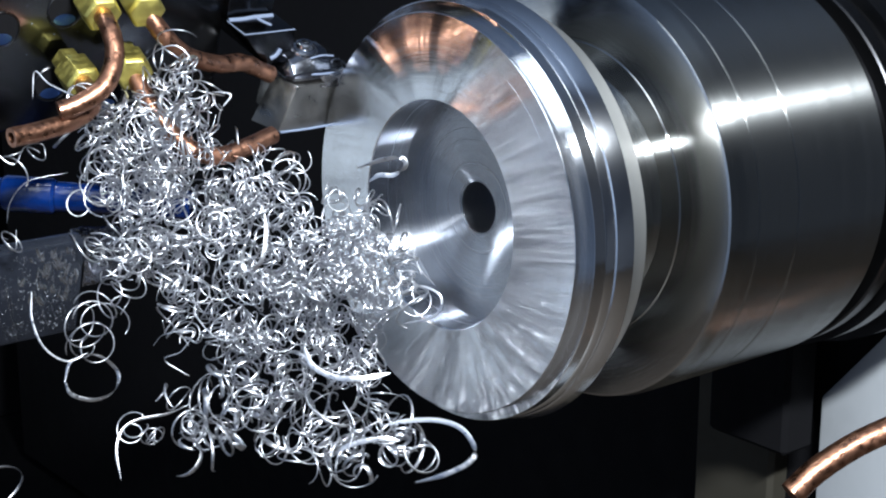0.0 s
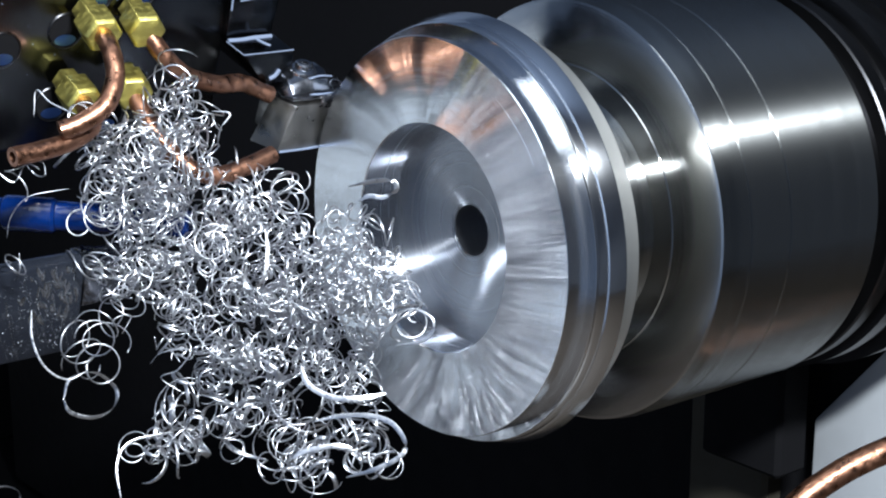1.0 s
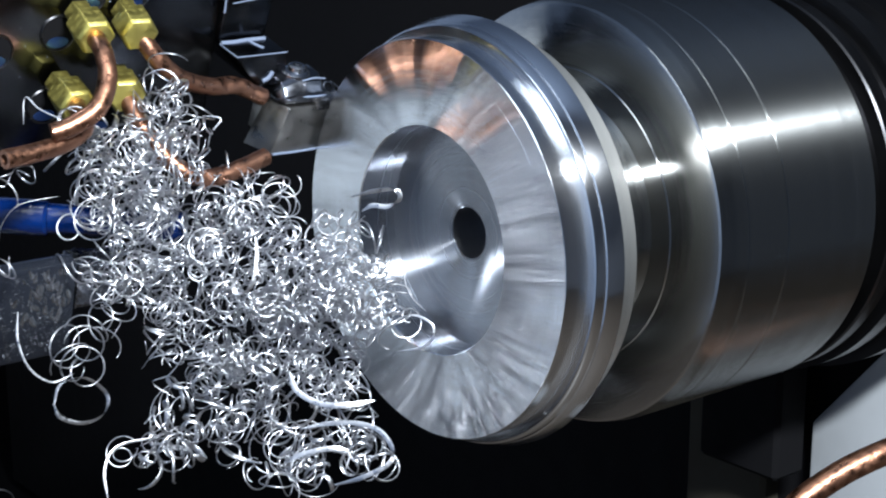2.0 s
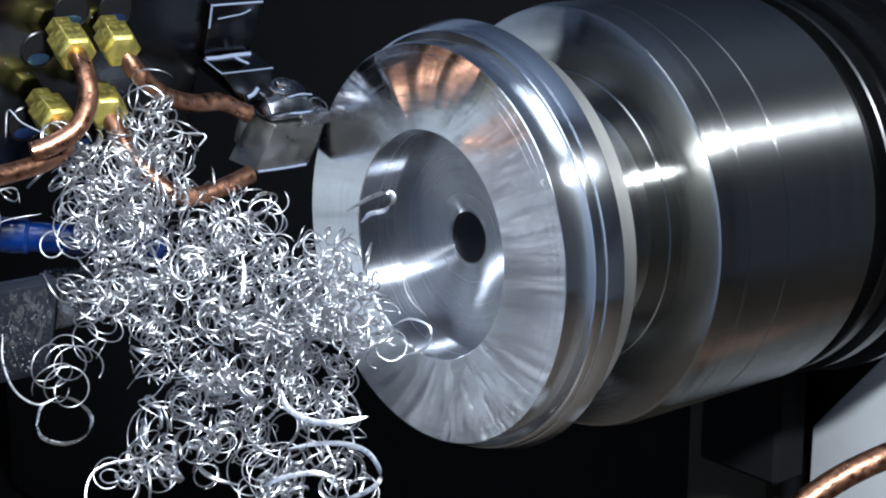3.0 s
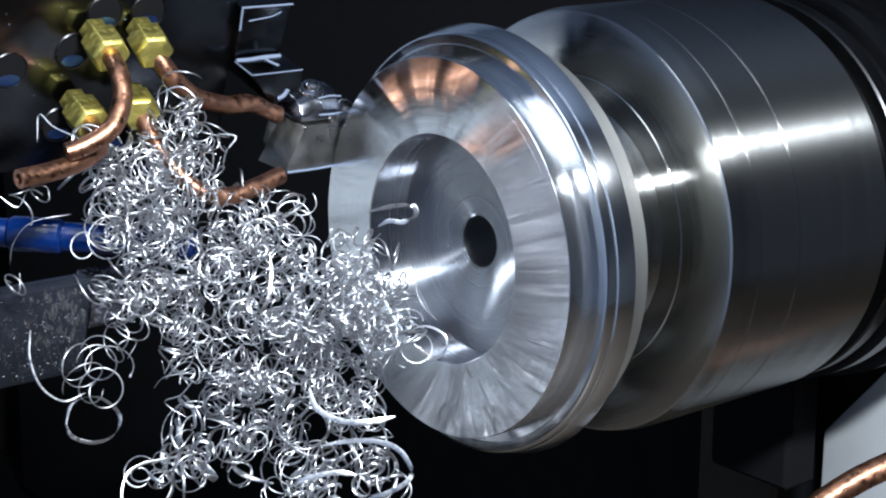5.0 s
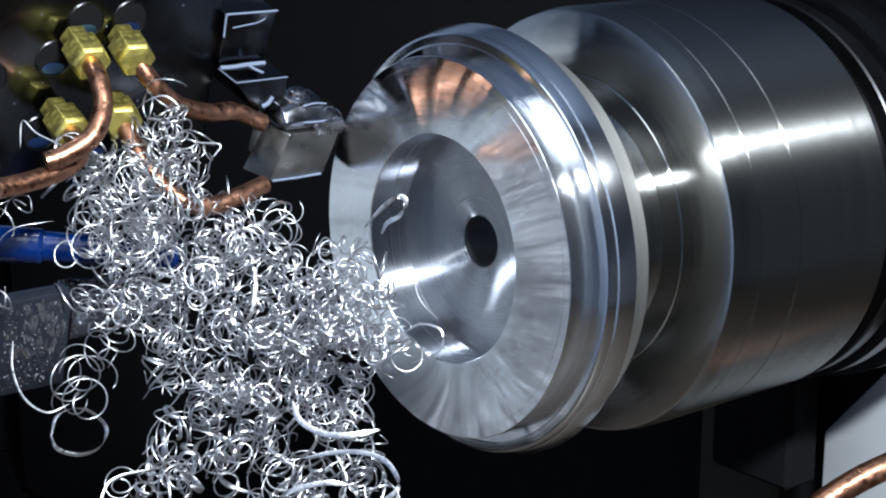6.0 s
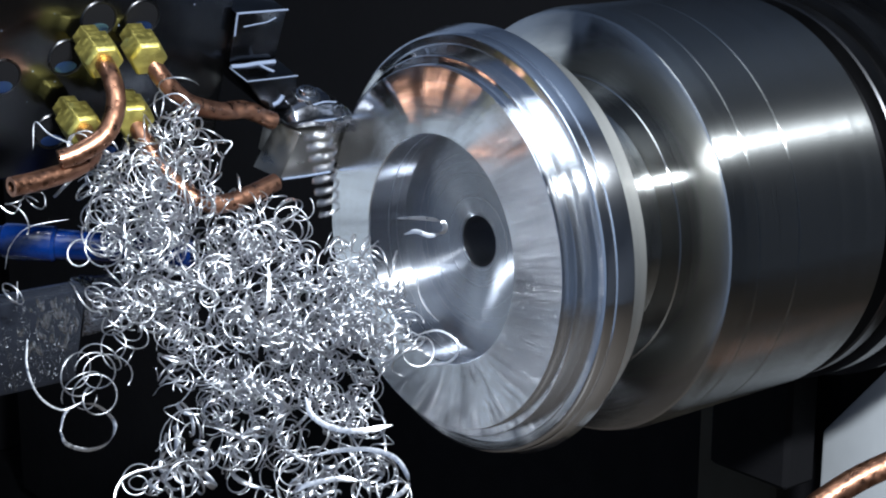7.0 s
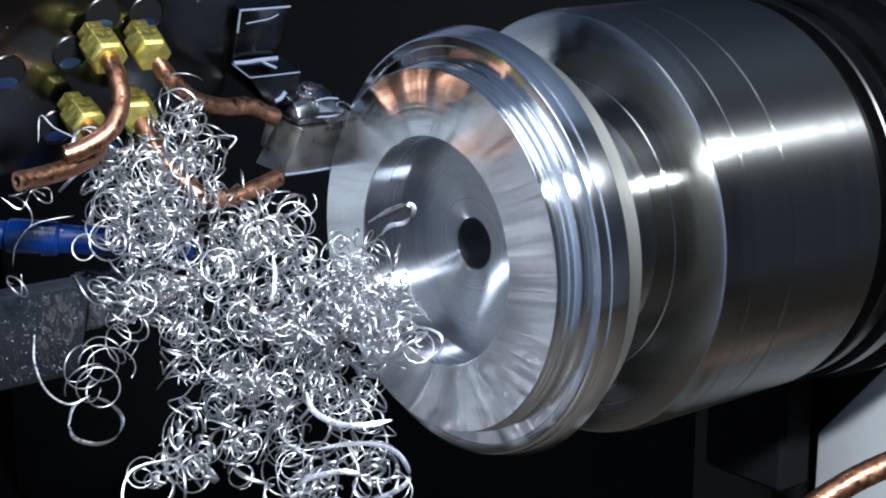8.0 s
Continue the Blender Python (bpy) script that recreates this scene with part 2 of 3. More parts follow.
# ---- chuck ----
def chuck():
    thing = empty("chuck", pose(0, 0, 0), "ground steel lathe chuck with fine turned grooves, spinning", "chuck")
    r = 0.0678
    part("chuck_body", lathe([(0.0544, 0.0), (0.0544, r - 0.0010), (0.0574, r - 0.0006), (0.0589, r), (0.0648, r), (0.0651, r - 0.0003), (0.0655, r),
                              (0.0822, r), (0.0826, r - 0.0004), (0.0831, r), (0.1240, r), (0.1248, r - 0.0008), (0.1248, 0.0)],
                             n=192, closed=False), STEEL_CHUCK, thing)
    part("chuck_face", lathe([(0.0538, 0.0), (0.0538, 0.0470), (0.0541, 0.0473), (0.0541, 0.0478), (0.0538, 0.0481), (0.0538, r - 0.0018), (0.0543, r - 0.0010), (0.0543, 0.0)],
                             n=192, closed=False), STEEL_FACE_LIT, thing, "front of the chuck, colour lightened for the light on it")
    part("back_ring", lathe([(0.1249, 0.0), (0.1249, 0.0622), (0.1335, 0.0622), (0.1340, 0.0664), (0.1346, 0.0670), (0.1400, 0.0670),
                             (0.1405, 0.0650), (0.1450, 0.0650), (0.1455, 0.0690), (0.1530, 0.0690), (0.1535, 0.0672), (0.1660, 0.0672),
                             (0.1665, 0.0720), (0.2080, 0.0720), (0.2080, 0.0)], n=160, closed=False), STEEL_DARK, thing, "black stepped spindle nose behind the chuck")
    part("jaw_ring", lathe([(0.0300, 0.0), (0.0300, 0.0380), (0.0304, 0.0384), (0.0505, 0.0384), (0.0515, 0.0386), (0.0532, 0.0394), (0.0537, 0.0398), (0.0537, 0.0)],
                           n=160, closed=False), STEEL_CHUCK, thing, "turned steel ring gripping the workpiece")
    return thing


# ---- workpiece with its layers of stock ----
R0, R_C, R_B, R_A, R_F = 0.0343, 0.0545, 0.0572, 0.0600, 0.0634


def workpiece():
    thing = empty("workpiece", pose(0, 0, 0), "shiny turned aluminium disc with a wide bore, spinning", "workpiece")
    part("face", lathe([(0.0004, R0), (0.0, R0 + 0.0003), (0.0, R_C - 0.00012), (0.00012, R_C), (0.0008, R_C), (0.0008, R0)], n=192), ALU_FACE, thing,
         "faced aluminium ring with radial glints")
    part("hub", lathe([(0.0009, R0 + 0.0003), (0.0009, R_C), (0.0018, R_C), (0.0021, R_C + 0.0003), (0.0038, R_C + 0.0003), (0.0041, R_C + 0.0008), (0.0044, R_C + 0.0006),
                        (0.0058, R_C + 0.0007), (0.0061, R_C + 0.0012), (0.0065, R_C + 0.0010), (0.0092, R_C + 0.0011), (0.0092, R0 + 0.0003)], n=192), ALU_POLISHED, thing)
    part("flange", lathe([(0.0090, 0.0360), (0.0090, R_B - 0.0002), (0.0088, R_B), (0.0085, R_B + 0.0002), (0.0086, R_A - 0.0003), (0.0082, R_A), (0.0079, R_A + 0.0003),
                          (0.0080, R_F - 0.0010), (0.0081, R_F - 0.0005), (0.0084, R_F - 0.0002), (0.0088, R_F), (0.0108, R_F + 0.0004), (0.0111, R_F + 0.0001),
                          (0.0115, R_F + 0.0001), (0.0118, R_F + 0.0006), (0.0163, R_F + 0.0021), (0.0167, R_F + 0.0021), (0.0170, R_F + 0.0018), (0.0170, 0.0360)],
                         n=192), ALU_POLISHED, thing, "polished aluminium flange with shallow grooves")
    part("flange_back", lathe([(0.01705, 0.0360), (0.01705, R_F + 0.0017), (0.0269, 0.0600), (0.0274, 0.0594), (0.0275, 0.0588), (0.0275, 0.0360)], n=192), ALU_MATT, thing, "matt sloping back of the flange")
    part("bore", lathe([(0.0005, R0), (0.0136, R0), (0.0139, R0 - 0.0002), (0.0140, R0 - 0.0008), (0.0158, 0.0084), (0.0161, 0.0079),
                        (0.0164, 0.0079), (0.0164, 0.0355), (0.0005, 0.0355)], n=160), ALU_BORE_SHADE, thing, "brushed aluminium bore, colour darkened for shade, with a small centre hole")
    part("centre_hole", lathe([(0.0165, 0.0079), (0.0295, 0.0079), (0.0295, 0.0), (0.0297, 0.0), (0.0297, 0.0355), (0.0165, 0.0355)], n=96, closed=True), HOLE_SHADE, thing, "drilled centre hole, colour darkened for the shade inside")
    part("hub_back", lathe([(0.0276, 0.0357), (0.0276, 0.0420), (0.0298, 0.0420), (0.0298, 0.0357)], n=128), ALU_POLISHED, thing)
    layers = []
    for outer, inner in ((R_F - 0.0003, R_A), (R_A, R_B), (R_B, R_C)):
        layers.append(part("stock_layer", lathe([(0.0, inner - 0.0002), (0.0, outer - 0.0002), (0.0002, outer), (0.0125, outer), (0.0125, inner - 0.0002)], n=192),
                           ALU_POLISHED, thing, "bright ring of stock being cut away"))
        # its end is faced like the disc
        layers[-1].data.materials.append(ALU_FACE)
        for p in layers[-1].data.polygons:
            if p.center.x < 0.00005:
                p.material_index = 1
    return thing, layers


CHUCK = chuck()
WORK, LAYERS = workpiece()

# ---- the tool side: everything below rides on the turret ----
RIDERS = []
TILT = pose(0, 0, 0, 18.2, 0, 0)


def rider(ob):
    RIDERS.append(ob)
    return ob


def turret():
    thing = empty("turret", Matrix.Translation((-0.0930, 0.0760, 0.0636)) @ TILT, "dark wet steel turret face with coolant ports", "turret")
    bm = block(0.128, 0.030, 0.074, 0.0012)
    part("turret_face", bm, TURRET_STEEL, thing)
    for x, z in ((0.0104, 0.0004), (0.0193, 0.0114), (0.0332, 0.0109), (0.0081, -0.0227), (0.0261, -0.0287), (-0.0087, -0.0039)):
        port = part("port", lathe([(-0.0002, 0.0050), (-0.0005, 0.0052), (-0.0005, 0.0054), (-0.0002, 0.0057), (0.0010, 0.0057), (0.0010, 0.0050)], n=40), STEEL_DARK, thing, "rim of a coolant port")
        # flat discs: near-black for the port's shade, blue for the reflection in it
        port_shade = part("port_shade", lathe([(-0.0002, 0.0), (-0.0002, 0.0051), (0.0010, 0.0051), (0.0010, 0.0)], n=32, closed=False), SHADE_BLACK, port, "near-black disc for the shade in the port")
        glint = part("glint", lathe([(-0.0004, 0.0), (-0.0004, 0.0024), (-0.0003, 0.0029), (0.0010, 0.0029), (0.0010, 0.0)], n=32, closed=False), PORT_GLINT, port, "blue disc for the reflection in the port")
        glint.data.transform(Matrix.Diagonal((1, 1.15, 0.6, 1)))
        glint.location = (0, 0.0, -0.0029)
        port.matrix_basis = Matrix.Translation((x, -0.0150, z)) @ pose(0, 0, 0, 0, 0, 90)
    bm, rnd = bmesh.new(), random.Random(12)
    for _ in range(80):
        at = Vector((rnd.uniform(-0.02, 0.062), -0.0150, rnd.uniform(-0.036, 0.036)))
        r = 0.00006 + 0.00022 * rnd.random() ** 4
        bmesh.ops.create_icosphere(bm, subdivisions=1, radius=r, matrix=Matrix.Translation(at) @ Matrix.Diagonal((1, 0.5, rnd.uniform(1, 1.8), 1)))
    part("spray", bm, FILM_GLINT, thing, "scattered coolant droplets")["kind"] = "stuff"
    return rider(thing)


def clamp_block():
    thing = empty("clamp_block", Matrix.Translation((-0.0200, 0.0590, 0.0606)) @ TILT, "glossy dark steel wedge clamp with bright edges", "tool clamp")
    part("body", prism([(-0.0090, 0.0082), (0.0090, 0.0082), (0.0072, -0.0085), (-0.0092, -0.0085)], 0.02, 0.0006), TURRET_STEEL, thing)
    p = part("foot", prism([(-0.0094, 0.0), (0.0088, 0.0), (0.0100, -0.0110), (-0.0008, -0.0110)], 0.030, 0.0004), TURRET_STEEL, thing)
    p.location = (0, -0.0110, -0.0088)
    # pale strips draw the glints of the edges and the film on the foot
    for points, wide in (([(-0.0089, -0.0003, 0.0010), (-0.0090, -0.0003, 0.0079), (-0.0082, -0.0003, 0.0083), (0.0, -0.0003, 0.0083), (0.0089, -0.0003, 0.0083)], 0.00032),
                         ([(-0.0062, -0.0003, 0.0038), (-0.0020, -0.0003, 0.0043), (0.0020, -0.0003, 0.0048), (0.0050, -0.0003, 0.0060)], 0.00022),
                         ([(-0.0092, -0.0012, -0.0087), (-0.0050, -0.0018, -0.0085), (0.0, -0.0014, -0.0084), (0.0066, -0.0010, -0.0086)], 0.00075),
                         ([(0.0004, -0.0016, -0.0085), (0.0012, -0.0042, -0.0087), (0.0026, -0.0072, -0.0088)], 0.0005),
                         ([(-0.0092, -0.0112, -0.0089), (-0.0010, -0.0112, -0.0089), (0.0086, -0.0112, -0.0088)], 0.00022),
                         ([(-0.0095, -0.0010, -0.0090), (-0.0095, -0.0060, -0.0090), (-0.0093, -0.0112, -0.0090)], 0.0002),
                         ([(0.0012, -0.0111, -0.0180), (0.0030, -0.0113, -0.0170), (0.0044, -0.0112, -0.0150)], 0.0007)):
        part("bright_edge", pipe([Vector(q) for q in points], wide, steps=6, n=8, wall=0.0001), FILM_GLINT, thing, "pale strip for the edge's glint and coolant film")
    return rider(thing)


def tool_holder():
    thing = empty("tool_holder", Matrix.Translation((-0.0017, 0.0521, 0.0240)) @ TILT, "nickel steel turning tool holder with a clamped insert", "tool holder")
    b = part("shank", prism([(-0.0100, 0.0075), (0.0080, 0.0075), (0.0045, -0.0074), (-0.0112, -0.0074)], 0.010, 0.0005), HOLDER_STEEL, thing)
    b.location = (0, 0.0095, 0)
    # the head: its outer corner cut off aslant
    bm = bmesh.new()
    top = [bm.verts.new((x, y, 0.0075)) for x, y in ((-0.0100, 0.0), (0.0088, 0.0), (0.0088, 0.0094), (-0.0130, 0.0094))]
    low = [bm.verts.new((x, y, -0.0078)) for x, y in ((-0.0148, 0.0), (0.0052, 0.0), (0.0052, 0.0094), (-0.0190, 0.0094))]
    for q in (top, low[::-1], *[(low[k], low[(k + 1) % 4], top[(k + 1) % 4], top[k]) for k in range(4)]):
        bm.faces.new(q)
    bmesh.ops.recalc_face_normals(bm, faces=bm.faces)
    bmesh.ops.bevel(bm, geom=bm.edges[:], offset=0.0003, segments=2, affect="EDGES", profile=0.5)
    part("head", bm, HOLDER_STEEL, thing)
    e = part("bright_edge", pipe([(-0.0140, -0.0002, -0.0079), (-0.0050, -0.0003, -0.0080), (0.0040, -0.0002, -0.0079)], 0.0004, n=8, wall=0.0001), FILM_GLINT, thing, "pale coolant along the lower edge")
    bm = prism([(-0.0015, 0.0022), (0.0085, 0.0022), (0.0100, 0.0), (0.0088, -0.0024), (0.0, -0.0024)], 0.0065, 0.0003)
    i = part("insert", bm, INSERT, thing, "small carbide cutting insert")
    i.location = (0.0006, -0.0003, 0.0082)
    # tapered clamp arm over the insert
    bm = bmesh.new()
    rows = []
    for x, w, top, low in ((-0.0140, 0.0050, 0.0012, -0.0014), (-0.0122, 0.0072, 0.0040, -0.0018), (-0.0050, 0.0078, 0.0066, -0.0018),
                           (0.0012, 0.0074, 0.0062, -0.0020), (0.0070, 0.0056, 0.0026, -0.0028), (0.0136, 0.0028, -0.0026, -0.0052), (0.0148, 0.0012, -0.0042, -0.0050)):
        rows.append([bm.verts.new((x, w * a, low + (top - low) * b)) for a, b in ((-0.96, 0.0), (-1.0, 0.40), (-0.66, 0.84), (-0.4, 1.0), (0.4, 1.0), (0.66, 0.84), (1.0, 0.40), (0.96, 0.0))])
    for a, b in zip(rows, rows[1:]):
        for k in range(8):
            bm.faces.new((a[k], a[(k + 1) % 8], b[(k + 1) % 8], b[k]))
    bm.faces.new(rows[0])
    bm.faces.new(rows[-1])
    bmesh.ops.recalc_face_normals(bm, faces=bm.faces)
    bmesh.ops.bevel(bm, geom=bm.edges[:], offset=0.0003, segments=2, affect='EDGES', profile=0.5)
    c = part("clamp", bm, CLAMP_DARK, thing, "dark wet clamp arm")
    # light rims of the arm, drawn as pale strips
    for points, wide in (([(-0.0096, -0.0058, 0.0002), (-0.0040, -0.0079, 0.0004), (0.0022, -0.0075, 0.0), (0.0064, -0.0060, -0.0014), (0.0108, -0.0044, -0.0032)], 0.00035),
                         ([(-0.0064, -0.0060, 0.0052), (-0.0024, -0.0064, 0.0060), (0.0022, -0.0060, 0.0052)], 0.0003)):
        e = part("bright_edge", pipe([Vector(p) for p in points], wide, n=8, wall=0.0001), FILM_GLINT, thing, "pale strip for the glint and coolant along the clamp arm")
        e.location = (0.0012, 0.0085, 0.0102)
    c.location = (0.0012, 0.0085, 0.0102)
    bm = lathe([(0.0012, 0.0), (0.0012, 0.0013), (0.0, 0.0015), (0.0, 0.0024), (0.0004, 0.0029), (0.0016, 0.0030), (0.0018, 0.0040), (0.0024, 0.0046), (0.0060, 0.0050), (0.0060, 0.0)], n=36, closed=False)
    bmesh.ops.rotate(bm, verts=bm.verts, matrix=Matrix.Rotation(radians(90), 3, "Y"))
    screw = part("screw", bm, CLAMP_STEEL, thing, "socket clamp screw")
    screw.location = (-0.0040, 0.0080, 0.0184)
    # the oval pocket pressed into the side of the arm
    ring = [Vector((0.0072, 0.0030, 0.0112)) + Vector((0.92, 0.05, -0.42)) * 0.0040 * math.cos(k * 0.5236) + Vector((0.05, 0.42, 0.9)) * 0.0019 * math.sin(k * 0.5236) for k in range(13)]
    part("pocket_rim", pipe(ring, 0.0003, steps=4, n=8, wall=0.0001), CLAMP_STEEL, thing, "bright wet rim of an oval pocket")
    return rider(thing)


def fitting(front, back, tube, dents=(), short=""):
    """A hexagon brass fitting with its copper coolant tube."""
    front, back = Vector(front), Vector(back)
    aim = (front - back).normalized()
    m = Matrix.Translation(back) @ aim.to_track_quat("X", "Z").to_matrix().to_4x4()
    thing = empty("coolant_nozzle", m, "bent copper coolant tube in a yellow brass hex fitting" + short, "coolant nozzle", "coolant nozzles on the turret")
    ln = (front - back).length
    bm = bmesh.new()
    prof = [(-0.004, 0.0042), (0.0005, 0.0042), (0.0008, 0.0050), (0.0018, 0.0058), (ln - 0.0012, 0.0058), (ln, 0.0050)]
    rings = [[bm.verts.new((x, r * math.cos(k * math.pi / 3), r * math.sin(k * math.pi / 3))) for k in range(6)] for x, r in prof]
    for a, b in zip(rings, rings[1:]):
        for k in range(6):
            bm.faces.new((a[k], a[(k + 1) % 6], b[(k + 1) % 6], b[k]))
    bm.faces.new(rings[0])
    bm.faces.new(rings[-1])
    bmesh.ops.recalc_face_normals(bm, faces=bm.faces)
    bmesh.ops.bevel(bm, geom=bm.edges[:], offset=0.0003, segments=2, affect="EDGES", profile=0.5)
    part("hex_nut", bm, BRASS, thing)
    inv = m.inverted()
    pts = [inv @ (front - aim * 0.004)] + [inv @ Vector(p) for p in tube]
    part("tube", pipe(pts, 0.0027, dents=dents), COPPER, thing)
    return rider(thing)


NOZZLES = (
    ((-0.0797, 0.0435, 0.0591), (-0.0788, 0.0533, 0.0638),
     [(-0.0813, 0.0373, 0.0562), (-0.0829, 0.0324, 0.0493), (-0.0881, 0.0292, 0.0424), (-0.0956, 0.0298, 0.0383), (-0.1009, 0.0310, 0.0368)], ()),
    ((-0.0653, 0.0449, 0.0587), (-0.0637, 0.0545, 0.0631),
     [(-0.0600, 0.0457, 0.0518), (-0.0526, 0.0461, 0.0452), (-0.0411, 0.0480, 0.0413), (-0.0305, 0.0508, 0.0402), (-0.0198, 0.0527, 0.0353)], ((0.70, 0.42), (0.78, 0.25), (0.92, 0.35))),
    ((-0.0832, 0.0498, 0.0392), (-0.0828, 0.0600, 0.0434),
     [(-0.0882, 0.0372, 0.0363), (-0.0957, 0.0334, 0.0334), (-0.1049, 0.0319, 0.0320), (-0.1151, 0.0308, 0.0314)], ()),
    ((-0.0692, 0.0474, 0.0409), (-0.0665, 0.0565, 0.0442),
     [(-0.0673, 0.0440, 0.0339), (-0.0638, 0.0379, 0.0254), (-0.0584, 0.0333, 0.0196), (-0.0508, 0.0319, 0.0176), (-0.0410, 0.0322, 0.0191), (-0.0315, 0.0339, 0.0210)], ()))


def lower_tool():
    """The wet grey block and the blue bar beneath the nozzles."""
    thing = empty("tool_block", Matrix.Translation((-0.1200, 0.0585, -0.0126)) @ pose(0, 0, 0, 18, 0, 0), "wet grey steel tool block covered with droplets", "tool block")
    body = part("body", block(0.058, 0.006, 0.0310, 0.0012), WET_BLOCK, thing)
    body.location = (0, -0.012, 0)
    # the nose: a tapered wet blade with runs of coolant over it
    bm = prism([(0.0292, 0.0137), (0.0440, 0.0122), (0.0446, 0.0080), (0.0440, 0.0006), (0.0292, -0.0015)], 0.010, 0.0008)
    bmesh.ops.subdivide_edges(bm, edges=bm.edges[:], cuts=9, use_grid_fill=True)
    bmesh.ops.triangulate(bm, faces=bm.faces[:])
    bmesh.ops.subdivide_edges(bm, edges=[e for e in bm.edges if e.calc_length() > 0.0012], cuts=2)
    bm.normal_update()
    for v in bm.verts:
        v.co += v.normal * (0.0005 * noise.noise(v.co * 420) + 0.0004 * noise.noise(v.co * 900))
    nose = part("tapered_nose", bm, CLAMP_DARK, thing, "wet tapered nose with running coolant")
    nose.location = (0, -0.0145, 0)
    bm = bmesh.new()
    rnd = random.Random(5)
    for _ in range(420):
        at = Vector((rnd.triangular(-0.005, 0.0275, 0.021), -0.0150, rnd.uniform(-0.013, 0.0145)))
        s = 0.00010 + 0.00028 * rnd.random() ** 3
        bmesh.ops.create_icosphere(bm, subdivisions=1, radius=s, matrix=Matrix.Translation(at))
    # drops strung along the runs of coolant
    for _ in range(22):
        x, z, lean = rnd.uniform(-0.004, 0.026), rnd.uniform(-0.004, 0.013), rnd.uniform(-0.1, 0.5)
        for k in range(rnd.randrange(8, 22)):
            at = Vector((x + lean * k * 0.0008 + rnd.gauss(0, 0.00012), -0.0150, z - k * 0.0009))
            if abs(at.x) < 0.028 and at.z > -0.0145:
                bmesh.ops.create_icosphere(bm, subdivisions=1, radius=rnd.uniform(0.00010, 0.00026), matrix=Matrix.Translation(at) @ Matrix.Diagonal((1, 0.6, rnd.uniform(1, 2.2), 1)))
    # smears of coolant run together towards the nose
    for _ in range(46):
        at = Vector((rnd.triangular(0.008, 0.0285, 0.024), -0.0150, rnd.uniform(-0.003, 0.0145)))
        lean = Matrix.Rotation(rnd.uniform(-0.6, 0.3), 4, "Y")
        bmesh.ops.create_icosphere(bm, subdivisions=2, radius=1, matrix=Matrix.Translation(at) @ lean @ Matrix.Diagonal((rnd.uniform(0.0003, 0.0009), 0.00022, rnd.uniform(0.0008, 0.0024), 1)))
    d = part("spray", bm, CLAMP_STEEL, thing, "clinging coolant droplets")
    d["kind"] = "stuff"
    rider(thing)
    BAR_WAY = Vector((0.0489, -0.0407, -0.0042))
    bar = empty("blue_bar", Matrix.Translation((-0.1041, 0.0856, 0.0051)) @ BAR_WAY.to_track_quat("X", "Z").to_matrix().to_4x4(), "glossy blue plastic sleeve on a dark bar", "tool sleeve")
    part("sleeve", lathe([(-0.02, 0.0), (-0.02, 0.0040), (-0.0190, 0.0044), (0.0085, 0.0044), (0.0090, 0.0)], n=48, closed=False), BLUE, bar)
    part("collar", lathe([(0.0091, 0.0), (0.0091, 0.0048), (0.0101, 0.0054), (0.0240, 0.0054), (0.0250, 0.0046), (0.0251, 0.0)], n=48, closed=False), BLUE, bar, "thicker glossy blue collar")
    part("rod", lathe([(0.0252, 0.0), (0.0252, 0.0046), (0.0640, 0.0044), (0.0650, 0.0036), (0.0651, 0.0)], n=40, closed=False), BLUE, bar, "slim blue rod end")
    rider(bar)


turret()
clamp_block()
tool_holder()
for n_front, n_back, n_tube, n_dents in NOZZLES:
    fitting(n_front, n_back, n_tube, n_dents)
lower_tool()


# ---- the copper tube by the chuck ----
def stray_tube():
    ob = obj("coolant_tube", pipe([(0.0790, -0.0742, -0.0855), (0.0872, -0.0768, -0.0791), (0.0983, -0.0805, -0.0733), (0.1088, -0.0849, -0.0691), (0.1197, -0.0892, -0.0662), (0.1322, -0.0966, -0.0632)], 0.0040), COPPER)
    tagged(ob, "bent copper coolant tube in front of the headstock", "tube")


stray_tube()


